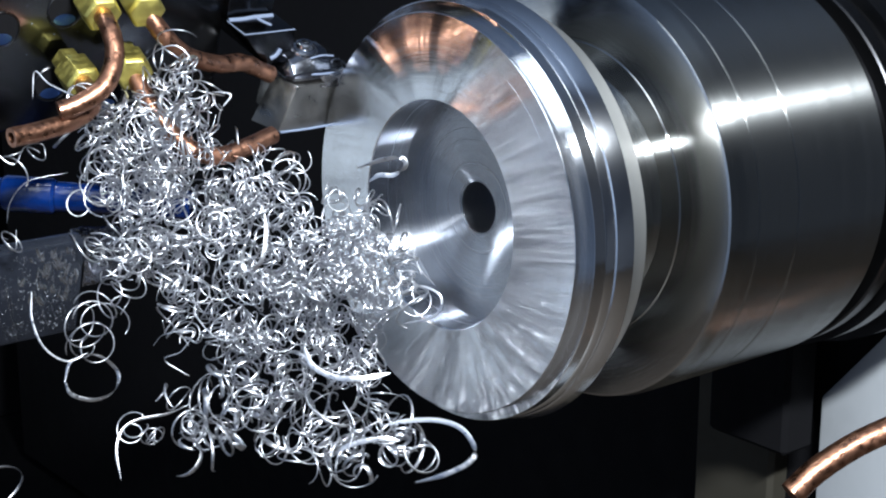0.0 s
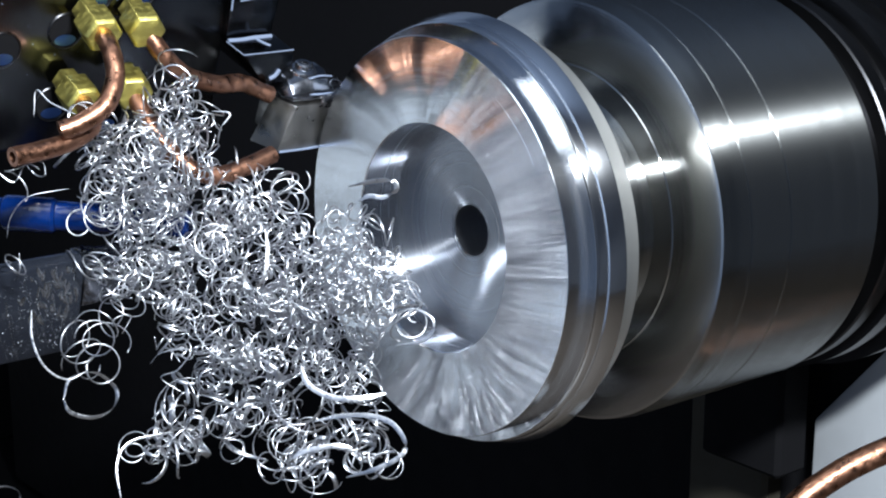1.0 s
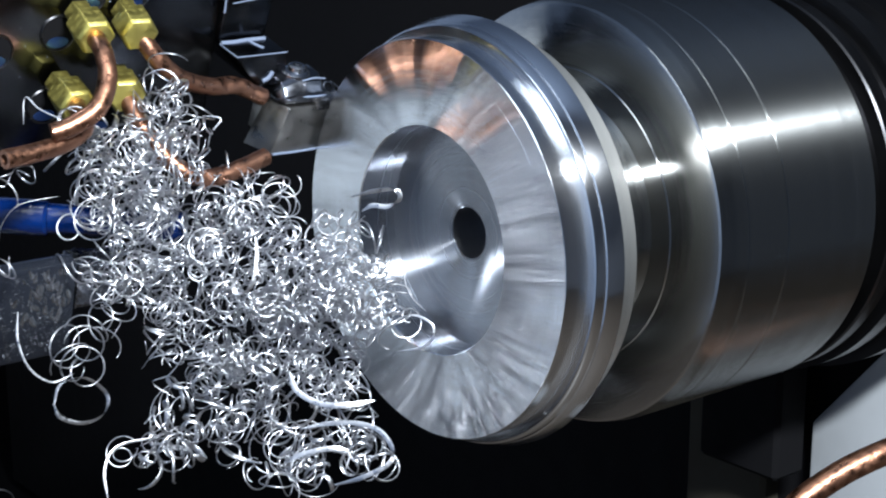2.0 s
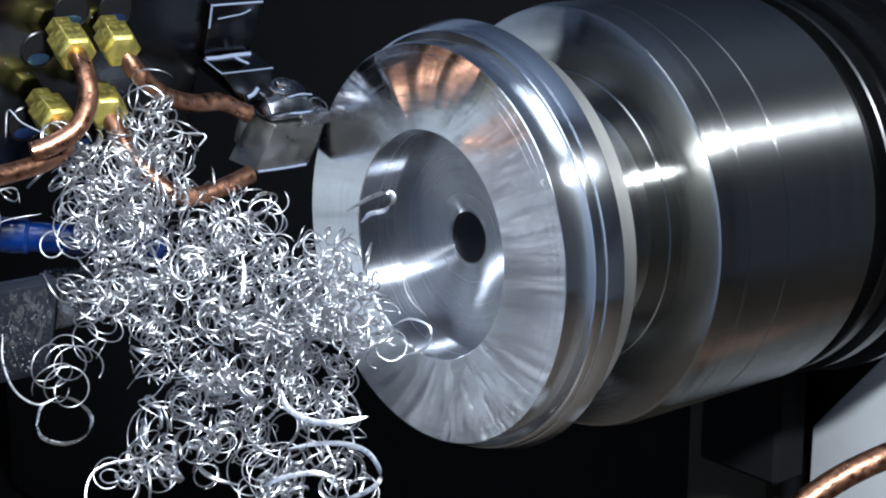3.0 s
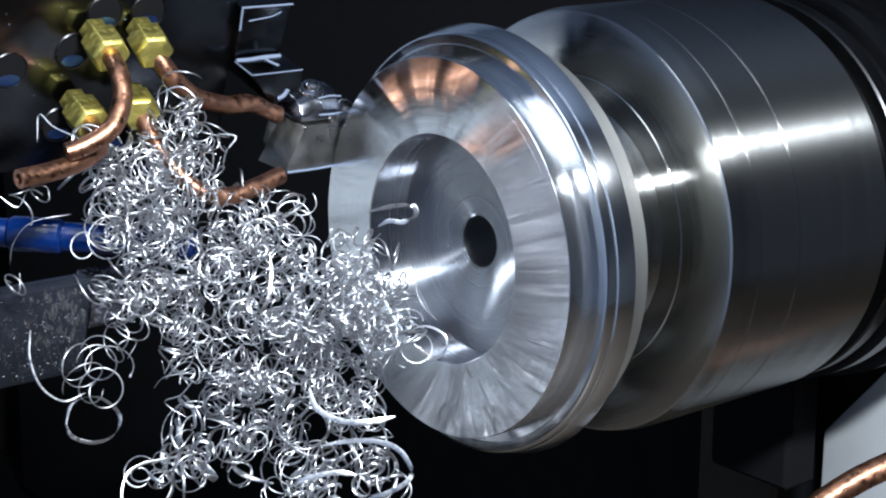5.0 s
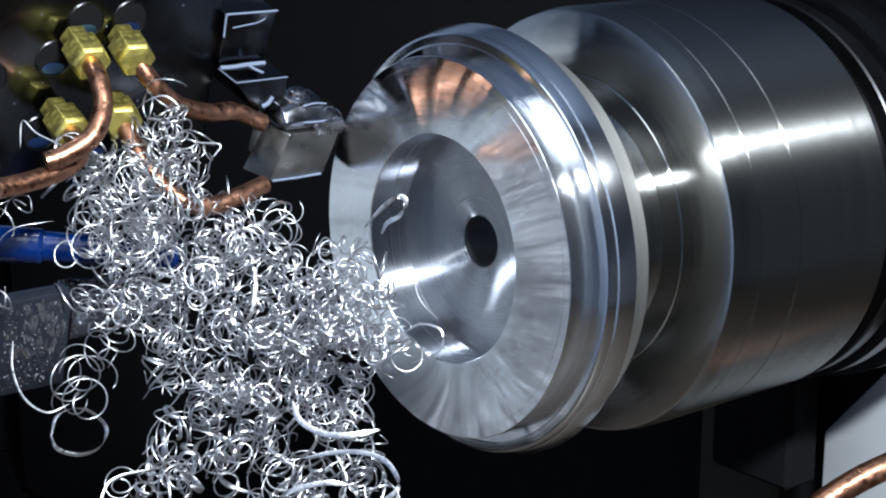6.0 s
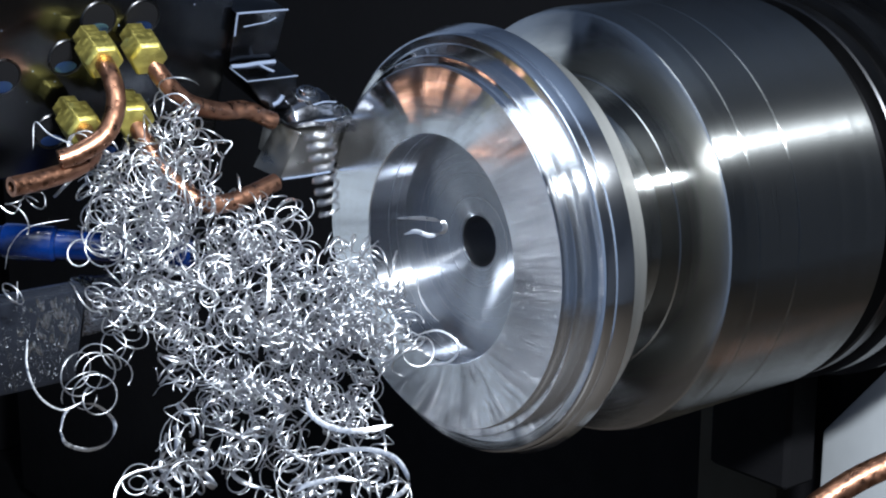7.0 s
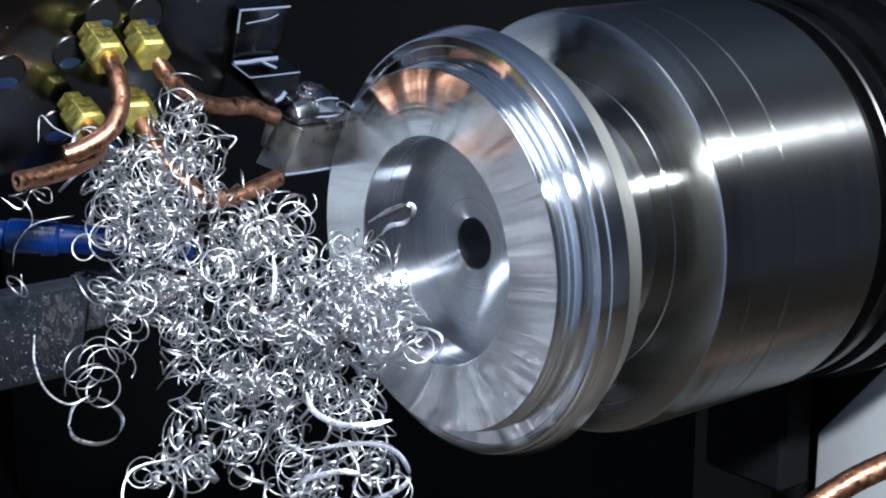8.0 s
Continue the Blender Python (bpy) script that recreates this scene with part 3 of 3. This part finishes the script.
# ---- chips ----
def add_curl(bm, rnd, at, size, loose=1.0, breadth=1.0, facing=0.0, long=1.0):
    """One curled chip: a coil whose axis, width and pitch wander along its length."""
    turns = rnd.choice((0.8, 1.1, 1.5, 2.0, 2.6, 3.4)) * long
    n = int(turns * 24)
    axis = (Vector((rnd.gauss(0, 1), rnd.gauss(0, 1), rnd.gauss(0, 1))).normalized() + AHEAD * facing).normalized()
    way = axis.orthogonal().normalized()
    way.rotate(Matrix.Rotation(rnd.uniform(0, 6.28), 3, axis))
    drift = Vector((rnd.gauss(0, 1), rnd.gauss(0, 1), rnd.gauss(0, 1))) * 0.055
    grow, ph = rnd.uniform(-0.4, 0.4), rnd.uniform(0, 6.28)
    lead = rnd.uniform(0.03, 0.28) * loose
    p, path, flat = Vector((0, 0, 0)), [], []
    for i in range(n + 1):
        u = i / n
        r = size * (1 + grow * (2 * u - 1)) * (1 + 0.25 * math.sin(7 * u + ph))
        path.append(p.copy())
        flat.append(axis + way.cross(axis) * 0.4)
        step = 2 * math.pi / 24
        way.rotate(Matrix.Rotation(step, 3, axis))
        p = p + way * r * step + axis * lead * size * step
        if i % 12 == 11:
            drift = drift * 0.5 + Vector((rnd.gauss(0, 1), rnd.gauss(0, 1), rnd.gauss(0, 1))) * 0.05
        axis = (axis + drift).normalized()
        way = (way - axis * way.dot(axis)).normalized()
    mid = sum(path, Vector((0, 0, 0))) / len(path)
    path = [q - mid + at for q in path]
    over = [q.x + 0.0035 for q in path if q.x > -0.0035 and math.hypot(q.y, q.z) < 0.070]
    if over:
        path = [Vector((q.x - max(over), q.y, q.z)) for q in path]
    add_ribbon(bm, path, flat, rnd.choice((0.00045, 0.0005, 0.00055, 0.0006, 0.0008)) * breadth, 0.00036)


AHEAD = Vector((0.6069, 0.7553, -0.2473))
SIDE = Vector((0.7795, -0.6264, 0.0))
UPW = Vector((0.1549, 0.1928, 0.9689))
# name, clusters: centre, half breadth, half height, number of curls
NESTS = (
    ("upper", "tangle of thin bright aluminium chips round the nozzles", (
        ((-0.0704, 0.0249, 0.0420), 0.0087, 0.0080, 15), ((-0.0809, 0.0265, 0.0262), 0.0189, 0.0142, 84),
        ((-0.0545, 0.0172, 0.0129), 0.0177, 0.0112, 57), ((-0.0859, 0.0286, 0.0107), 0.0143, 0.0079, 28), ((-0.0851, 0.0299, -0.0052), 0.0115, 0.0062, 30))),
    ("middle", "dense tangle of bright curled aluminium chips", (
        ((-0.0568, 0.0176, -0.0067), 0.0243, 0.0130, 72), ((-0.0397, 0.0030, -0.0099), 0.0161, 0.0129, 57),
        ((-0.0539, 0.0144, -0.0275), 0.0235, 0.0118, 70))),
    ("front", "small curled aluminium chips brushing the disc", (
        ((-0.0309, -0.0006, -0.0362), 0.0107, 0.0099, 28), ((-0.0319, -0.0107, -0.0114), 0.0080, 0.0119, 32), ((-0.0324, -0.0220, -0.0112), 0.0086, 0.0094, 26), ((-0.0332, -0.0074, 0.0029), 0.0071, 0.0071, 16))),
    ("lower", "hanging tangle of aluminium chips below the tool", (
        ((-0.0556, 0.0156, -0.0446), 0.0192, 0.0095, 42), ((-0.0408, 0.0060, -0.0594), 0.0218, 0.0075, 28),
        ((-0.0666, 0.0230, -0.0521), 0.0133, 0.0083, 19), ((-0.0409, -0.0084, -0.0624), 0.0180, 0.0049, 16), ((-0.0776, 0.0236, -0.0565), 0.0083, 0.0075, 8))))


def chip_nests():
    made = []
    for k, (name, label, clusters) in enumerate(NESTS):
        rnd = random.Random(20 + k)
        bm = bmesh.new()
        for centre, hw, hh, count in clusters:
            for _ in range(round(count * (0.95, 0.95, 0.80, 0.52)[k])):
                while True:
                    a, b, c = (rnd.uniform(-1, 1) for _ in range(3))
                    if a * a + b * b + c * c < 1:
                        break
                at = Vector(centre) + SIDE * a * hw * 1.1 + UPW * b * hh * 1.1 + AHEAD * ((c + 0.75) * 0.016 + (0.005 if k == 0 else -0.006))
                size = rnd.choice((0.0021, 0.0025, 0.0029, 0.0034, 0.0040, 0.0050))
                if k == 3:
                    # broader, wider-wound chips hang at the foot
                    add_curl(bm, rnd, at, size * rnd.uniform(1.0, 1.5), 1.0, rnd.choice((1.0, 1.6, 2.2)))
                else:
                    add_curl(bm, rnd, at, size * rnd.uniform(0.85, 1.15))
        ob = obj("chip_tangle", bm, CHIP, angle=100)
        tagged(ob, label, "metal chips", "aluminium chips", "stuff")
        made.append(ob)
    return made


def far_chips():
    """Unseen chips added behind the tool side, which the disc mirrors as glints."""
    rnd = random.Random(77)
    bm = bmesh.new()
    spots = [(-0.135 + rnd.uniform(-0.03, 0.03), 0.20 + rnd.uniform(-0.09, 0.09), -0.075 + rnd.uniform(-0.095, 0.095)) for _ in range(26)]
    spots += [(-0.105 + rnd.uniform(-0.02, 0.02), 0.185 + rnd.uniform(-0.035, 0.03), -0.120 + rnd.uniform(-0.022, 0.022)) for _ in range(14)]
    for spot in spots:
        mid = Vector(spot)
        for _ in range(13):
            at = mid + Vector((rnd.gauss(0, 0.008), rnd.gauss(0, 0.008), rnd.gauss(0, 0.008)))
            add_curl(bm, rnd, at, rnd.uniform(0.004, 0.009), 1.0, 1.9)
    return tagged(obj("chip_tangle", bm, CHIP, angle=100), "unseen curled aluminium chips, added to streak the disc's reflection", "metal chips", "aluminium chips", "stuff")


def strip(points, width, label, steps=12, flat=None):
    path = spline(points, steps)
    bm = bmesh.new()
    base = Vector(flat or (0.3, 0.2, 1)).normalized()
    over = AHEAD.cross(base)
    wave = [base + over * 0.9 * math.sin(1.3 + 3.4 * i / len(path)) for i in range(len(path))]
    add_ribbon(bm, path, wave, width, 0.00014)
    ob = obj("metal_chip", bm, CHIP, angle=100)
    return tagged(ob, label, "metal chip", "loose aluminium chips")


def coil_chip():
    """The tight coil that leaves the insert."""
    bm = bmesh.new()
    n, rnd = 190, random.Random(3)
    wob = [rnd.uniform(0.8, 1.2) for _ in range(12)]
    path = []
    for i in range(n + 1):
        u = i / n
        r = 0.0040 * (0.75 + 0.35 * u) * (wob[int(u * 10)] * (1 - u * 10 % 1) + wob[int(u * 10) + 1] * (u * 10 % 1))
        path.append(Vector((r * math.cos(i * 0.27) + 0.002 * math.sin(3 * u), r * math.sin(i * 0.27), (u - 0.5) * 0.026)))
    add_ribbon(bm, path, [Vector((0, 0, 1))] * (n + 1), 0.0009, 0.00016)
    return tagged(obj("metal_chip", bm, CHIP, angle=100), "long loosely coiled aluminium chip coming off the tool", "metal chip", "loose aluminium chips")


def thrown_chip():
    """A short curl that the disc flings up."""
    bm = bmesh.new()
    add_curl(bm, random.Random(8), Vector((-0.2, 0, 0)), 0.0040, 1.2, 1.4)
    bmesh.ops.translate(bm, verts=bm.verts, vec=(0.2, 0, 0))
    return tagged(obj("metal_chip", bm, CHIP, angle=100), "aluminium chip flung up behind the disc", "metal chip", "loose aluminium chips")


def dropped_chip():
    bm = bmesh.new()
    path = [Vector((0.0030 * math.cos(i * 0.4), 0.0030 * math.sin(i * 0.4), (i / 60 - 0.5) * 0.018)) for i in range(61)]
    add_ribbon(bm, path, [Vector((0, 0, 1))] * len(path), 0.0022, 0.0003)
    return tagged(obj("metal_chip", bm, CHIP, angle=100), "short coiled aluminium chip dropping past the disc", "metal chip", "loose aluminium chips")


NEST = chip_nests()
DROPPED = dropped_chip()
# seconds, place, turn
DROP = ((0.0, (0.0098, -0.0447, 0.120), 0), (6.70, (0.0098, -0.0447, 0.120), 0), (6.80, (-0.0035, -0.070, -0.026), 40),
        (6.90, (-0.0090, -0.098, -0.200), 70), (7.0, (-0.012, -0.11, -0.378), 85), (8.0, (-0.012, -0.11, -0.378), 85))
THROWN = thrown_chip()
COIL = coil_chip()
RIDERS.append(far_chips())
STRIPS = []
STRIPS.append(strip([(-0.1066, 0.0281, -0.0382), (-0.1036, 0.0289, -0.0325), (-0.0964, 0.0279, -0.0322), (-0.0910, 0.0264, -0.0380),
    (-0.0935, 0.0246, -0.0427), (-0.1000, 0.0239, -0.0435), (-0.1059, 0.0254, -0.0409), (-0.1072, 0.0266, -0.0368)], 0.0011, "thin aluminium chip curled into one ring", flat=(0.5, -0.4, 0.8)))
STRIPS.append(strip([(-0.0472, -0.0030, -0.0320), (-0.0475, -0.0073, -0.0366), (-0.0440, -0.0134, -0.0394), (-0.0384, -0.0190, -0.0396), (-0.0311, -0.0225, -0.0386)], 0.0016, "broad curved aluminium chip in front of the disc"))
STRIPS.append(strip([(-0.0435, -0.0012, -0.0513), (-0.0376, -0.0069, -0.0493), (-0.0321, -0.0144, -0.0483), (-0.0292, -0.0212, -0.0496), (-0.0288, -0.0264, -0.0541),
    (-0.0312, -0.0264, -0.0576), (-0.0367, -0.0217, -0.0615), (-0.0419, -0.0154, -0.0645)], 0.0014, "broad looped aluminium chip hanging below the tangle"))
STRIPS.append(strip([(-0.0572, -0.0038, -0.0620), (-0.0523, -0.0081, -0.0564), (-0.0450, -0.0144, -0.0537), (-0.0399, -0.0183, -0.0543)], 0.0014, "broad curved aluminium chip at the tangle's foot"))
STRIPS.append(strip([(-0.0570, -0.0009, 0.0079), (-0.0574, -0.0022, 0.0026), (-0.0591, -0.0032, -0.0033), (-0.0613, -0.0019, -0.0072), (-0.0633, 0.0008, -0.0066), (-0.0623, 0.0011, -0.0005)], 0.0012, "hook-shaped aluminium chip on the tangle", flat=(0.9, -0.4, 0)))
STRIPS.append(strip([(-0.1127, 0.0316, -0.0110), (-0.1141, 0.0298, -0.0182), (-0.1124, 0.0273, -0.0260), (-0.1070, 0.0253, -0.0307), (-0.1004, 0.0250, -0.0296)], 0.0006, "long thin aluminium chip hanging beside the block"))
STRIPS.append(strip([(-0.0714, 0.0212, -0.0513), (-0.0779, 0.0228, -0.0531), (-0.0856, 0.0254, -0.0537), (-0.0905, 0.0259, -0.0557), (-0.0938, 0.0241, -0.0608), (-0.0946, 0.0208, -0.0684)], 0.0007, "hanging end of a thin aluminium chip"))
STRIPS.append(strip([(-0.1013, 0.0461, 0.0381), (-0.0998, 0.0468, 0.0454), (-0.0975, 0.0429, 0.0422), (-0.0923, 0.0363, 0.0388)], 0.00039, "thin straight aluminium chip across a coolant port"))
STRIPS.append(strip([(-0.0753, 0.0323, 0.0461), (-0.0732, 0.0273, 0.0505), (-0.0693, 0.0232, 0.0524), (-0.0660, 0.0206, 0.0490), (-0.0656, 0.0205, 0.0435)], 0.00039, "thin bowed aluminium chip over the copper tube"))
STRIPS.append(strip([(-0.0610, 0.0161, 0.0301), (-0.0600, 0.0154, 0.0349), (-0.0574, 0.0146, 0.0387), (-0.0611, 0.0182, 0.0394)], 0.00046, "short bent aluminium chip beside the tubes"))
STRIPS.append(strip([(-0.0748, 0.0255, -0.0177), (-0.0702, 0.0192, -0.0179), (-0.0710, 0.0152, -0.0234), (-0.0678, 0.0087, -0.0290), (-0.0621, 0.0044, -0.0283)], 0.00034, "long wavy aluminium chip on the tangle"))
STRIPS.append(strip([(-0.0808, 0.0224, -0.0316), (-0.0784, 0.0200, -0.0281), (-0.0724, 0.0146, -0.0271), (-0.0757, 0.0156, -0.0325), (-0.0793, 0.0190, -0.0352), (-0.0737, 0.0149, -0.0403)], 0.00034, "looped thin aluminium chip at the tangle edge"))
STRIPS.append(strip([(-0.0396, -0.0124, -0.0472), (-0.0397, -0.0179, -0.0531), (-0.0430, -0.0191, -0.0604)], 0.00046, "thin hanging aluminium chip below the disc"))
STRIPS.append(strip([(-0.1188, 0.0337, 0.0271), (-0.1147, 0.0311, 0.0237), (-0.1110, 0.0315, 0.0280), (-0.1061, 0.0316, 0.0281), (-0.1057, 0.0305, 0.0243)], 0.00039, "thin wavy aluminium chip under the copper tube"))
STRIPS.append(strip([(-0.1166, 0.0346, 0.0081), (-0.1150, 0.0344, 0.0141), (-0.1103, 0.0325, 0.0192), (-0.1003, 0.0292, 0.0206)], 0.00018, "long thin aluminium chip over the blue sleeve"))
STRIPS.append(strip([(-0.0445, -0.0004, 0.0082), (-0.0443, -0.0019, 0.0036), (-0.0461, -0.0010, -0.0012)], 0.00046, "short curved aluminium chip on the tangle"))


def loose_curl(seed, at, size, label, facing=0.6, breadth=0.6):
    """A single curl of its own."""
    bm = bmesh.new()
    add_curl(bm, random.Random(seed), Vector(at), size, 0.7, breadth, facing)
    return tagged(obj("metal_chip", bm, CHIP, angle=100), label, "metal chip", "loose aluminium chips")


for k, (x, y, z, size) in enumerate(((-0.0957, 0.0247, -0.0208, 0.0068), (-0.1001, 0.0281, -0.0240, 0.0060), (-0.0897, 0.0275, -0.0177, 0.0046), (-0.0966, 0.0289, -0.0299, 0.0052), (-0.0848, 0.0264, -0.0135, 0.0044))):
    STRIPS.append(loose_curl(60 + k, (x, y, z), size * 0.9, "large thin aluminium loop hanging beside the wet block", 0.5, 0.7))
for k, (x, y, z, size) in enumerate(((-0.1130, 0.0330, 0.0250, 0.0035), (-0.1080, 0.0330, 0.0262, 0.0030), (-0.1160, 0.0330, 0.0020, 0.0032), (-0.0630, 0.0240, 0.0380, 0.0030), (-0.0670, 0.0260, 0.0420, 0.0032))):
    STRIPS.append(loose_curl(90 + k, (x, y, z), size, "loose thin aluminium curl near the copper tubes"))


def front_curls():
    """Larger single curls on the near side of each cluster."""
    rnd = random.Random(41)
    for name, label, clusters in NESTS:
        for centre, hw, hh, count in clusters:
            for _ in range(max(3, count // 6)):
                at = Vector(centre) + SIDE * rnd.uniform(-1, 1) * hw + UPW * rnd.uniform(-1, 1) * hh - AHEAD * (rnd.uniform(0.000, 0.009) - (0.007 if name == "upper" else 0.0))
                STRIPS.append(loose_curl(rnd.randrange(10000), at, rnd.uniform(0.0024, 0.0044), "bright aluminium curl on the front of the tangle", 0.3, 0.9))


front_curls()
CURLS = []
CURLS.append(strip([(-0.0252, -0.0210, 0.0031), (-0.0256, -0.0229, -0.0033), (-0.0246, -0.0252, -0.0075), (-0.0218, -0.0275, -0.0111)], 0.00022, "hair-thin aluminium chip before the bore"))
CURLS.append(strip([(-0.0322, -0.0117, 0.0157), (-0.0278, -0.0163, 0.0196), (-0.0243, -0.0199, 0.0214), (-0.0232, -0.0213, 0.0194), (-0.0253, -0.0194, 0.0162),
    (-0.0279, -0.0163, 0.0151), (-0.0296, -0.0146, 0.0126)], 0.0013, "fluttering aluminium curl before the bore", flat=(0.5, -0.3, 0.5)))
CURLS.append(strip([(-0.0290, -0.0201, -0.0164), (-0.0245, -0.0246, -0.0129), (-0.0218, -0.0299, -0.0138), (-0.0214, -0.0315, -0.0171), (-0.0237, -0.0299, -0.0208), (-0.0285, -0.0245, -0.0233)], 0.0007, "thin aluminium curl before the disc"))


# ---- what moves ----
# seconds, metres along the spindle, metres away from its axis
FEED = ((0.0, -0.0014, 0.0034), (0.5, 0.0004, 0.0038), (1.0, 0.0016, 0.0046), (1.5, 0.0030, 0.0056), (1.8, 0.0036, 0.0056), (2.4, -0.0098, 0.0020), (3.0, -0.0079, 0.0002), (3.5, -0.0055, -0.0008),
        (4.0, -0.0036, -0.0009), (4.5, -0.0014, -0.0007), (4.9, 0.0, 0.0004), (5.4, -0.0110, -0.0012), (6.0, -0.0086, -0.0024), (6.5, -0.0064, -0.0034), (7.0, -0.0042, -0.0024),
        (7.5, -0.0018, -0.0010), (8.0, 0.0, 0.0))
OUT = Vector((0, 0.8675, 0.4975))


def feed_at(t):
    """How far the tool side stands from its place at the end."""
    for (a, xa, ra), (b, xb, rb) in zip(FEED, FEED[1:]):
        if t <= b:
            u = (t - a) / (b - a)
            return Vector((xa + (xb - xa) * u, 0, 0)) + OUT * (ra + (rb - ra) * u)
    return Vector((0, 0, 0))


def about(m, pivot, rx, ry, rz):
    return Matrix.Translation(pivot) @ pose(0, 0, 0, rx, ry, rz) @ Matrix.Translation(-Vector(pivot)) @ m


def motions():
    spin = 75.0
    steps = [(i / 15.0, pose(0, 0, 0, -spin * i, 0, 0)) for i in range(121)]
    walk(WORK, steps)
    walk(CHUCK, steps)
    # each cut drives the edge of one layer back to the shoulder
    for layer, start, end, a, b in ((LAYERS[0], 0.0, 1.7, 0.0042, 0.0084), (LAYERS[1], 2.9, 4.9, 0.0, 0.0083), (LAYERS[2], 5.9, 8.0, 0.0, 0.0082)):
        rows = [(0.0, a)] if start > 0 else []
        rows += [(start, a), (end, b)] + ([(8.0, b)] if end < 8 else [])
        walk(layer, [(t, pose(0.00003 + x, 0, 0)) for t, x in rows])
    for ob in RIDERS:
        m = ob.matrix_basis.copy()
        walk(ob, [(t, Matrix.Translation(Vector((x, 0, 0)) + OUT * r) @ m) for t, x, r in FEED])
    # the chips hang on the nozzles and tremble; those below still swing out as the clip begins
    for k, ob in enumerate(NEST + STRIPS):
        m = ob.matrix_basis.copy()
        rnd = random.Random(300 + k)
        shake = 0.5 if k == 0 else 1.0
        swing = {3: 0.010, 6: 0.020, 7: 0.012}.get(k, 0.002 if k in (1, 2) else 0.0)
        rows = []
        for i in range(33):
            t = i * 0.25
            out = swing * max(0.0, 1 - t / 0.9) ** 2
            tip = [shake * rnd.uniform(-0.8, 0.8) for _ in range(3)]
            rows.append((t, Matrix.Translation(feed_at(t) + SIDE * out - UPW * out * 0.3) @ about(m, (-0.06, 0.03, 0.03), *tip)))
        walk(ob, rows)
    # curls caught by the draught of the disc
    FLUTTER = ((0.0, -26, 24, 10), (0.5, -24, 20, -15), (1.0, -30, 28, 15), (1.5, -24, 18, -10), (2.2, -20, 12, 20), (3.0, -26, 10, 0), (3.5, -18, 8, -20), (4.0, -12, 6, 15),
               (4.5, -18, 6, -10), (5.2, -10, 0, 20), (6.0, -18, 2, -15), (6.5, -8, 0, 10), (6.8, 10, -6, -20), (7.0, 38, -16, 25), (7.3, 16, -8, -10), (7.6, 4, 2, 15), (8.0, 0, 0, 0))
    for k, ob in enumerate(CURLS):
        m = ob.matrix_basis.copy()
        share = (0.1, 1.0, 0.4)[k]
        mid = ((-0.025, -0.023, -0.006), (-0.028, -0.017, 0.016), (-0.024, -0.024, -0.020))[k]
        walk(ob, [(t, Matrix.Translation(SIDE * dx * share * 0.00016 + UPW * dy * share * 0.00016) @ about(m, mid, a * share, a * share * 0.6, 0)) for t, dx, dy, a in FLUTTER])
    # one chip is flung up three times
    walk(THROWN, [(0.00, Matrix.Translation((0.0277, 0.0819, 0.0594)) @ pose(0, 0, 0, 0, 20, 30)), (0.30, Matrix.Translation((0.0353, 0.0790, 0.0826)) @ pose(0, 0, 0, 60, 20, 30)), (3.00, Matrix.Translation((0.0475, 0.0827, 0.0856)) @ pose(0, 0, 0, 120, 20, 30)), (3.35, Matrix.Translation((0.0532, 0.0762, 0.0648)) @ pose(0, 0, 0, 180, 20, 30)), (3.55, Matrix.Translation((0.0575, 0.0723, 0.0614)) @ pose(0, 0, 0, 240, 20, 30)), (3.90, Matrix.Translation((0.0669, 0.0672, 0.0837)) @ pose(0, 0, 0, 300, 20, 30)), (6.10, Matrix.Translation((0.0760, 0.0661, 0.0834)) @ pose(0, 0, 0, 360, 20, 30)), (6.40, Matrix.Translation((0.0809, 0.0596, 0.0621)) @ pose(0, 0, 0, 420, 20, 30)), (6.70, Matrix.Translation((0.0891, 0.0547, 0.0834)) @ pose(0, 0, 0, 480, 20, 30)), (8.00, Matrix.Translation((0.0906, 0.0535, 0.0853)) @ pose(0, 0, 0, 540, 20, 30))])
    # a coil grows behind the tool holder, drops past it and settles on the tangle
    walk(COIL, [(0.0, Matrix.Translation((0.0115, 0.0798, 0.0199)) @ pose(0, 0, 0, 78, 0, -38)), (6.5, Matrix.Translation((0.0115, 0.0798, 0.0199)) @ pose(0, 0, 0, 78, 0, -38)),
                (6.8, Matrix.Translation((-0.0202, 0.0254, 0.0379)) @ pose(0, 0, 0, 30, 15, -10)), (7.0, Matrix.Translation((-0.0420, -0.0020, 0.0290)) @ pose(0, 0, 0, -6, -6, 40)),
                (7.25, Matrix.Translation((-0.0430, 0.0120, 0.0110)) @ pose(0, 0, 0, 20, -30, 110)), (7.6, Matrix.Translation((-0.0470, 0.0230, 0.0030)) @ pose(0, 0, 0, 35, -60, 120)),
                (8.0, Matrix.Translation((-0.0470, 0.0230, 0.0030)) @ pose(0, 0, 0, 35, -62, 120))])
    # one chip drops from above past the rim of the disc on to the tray
    walk(DROPPED, [(t, Matrix.Translation(at) @ pose(0, 0, 0, turn, 10, 0)) for t, at, turn in DROP])


motions()
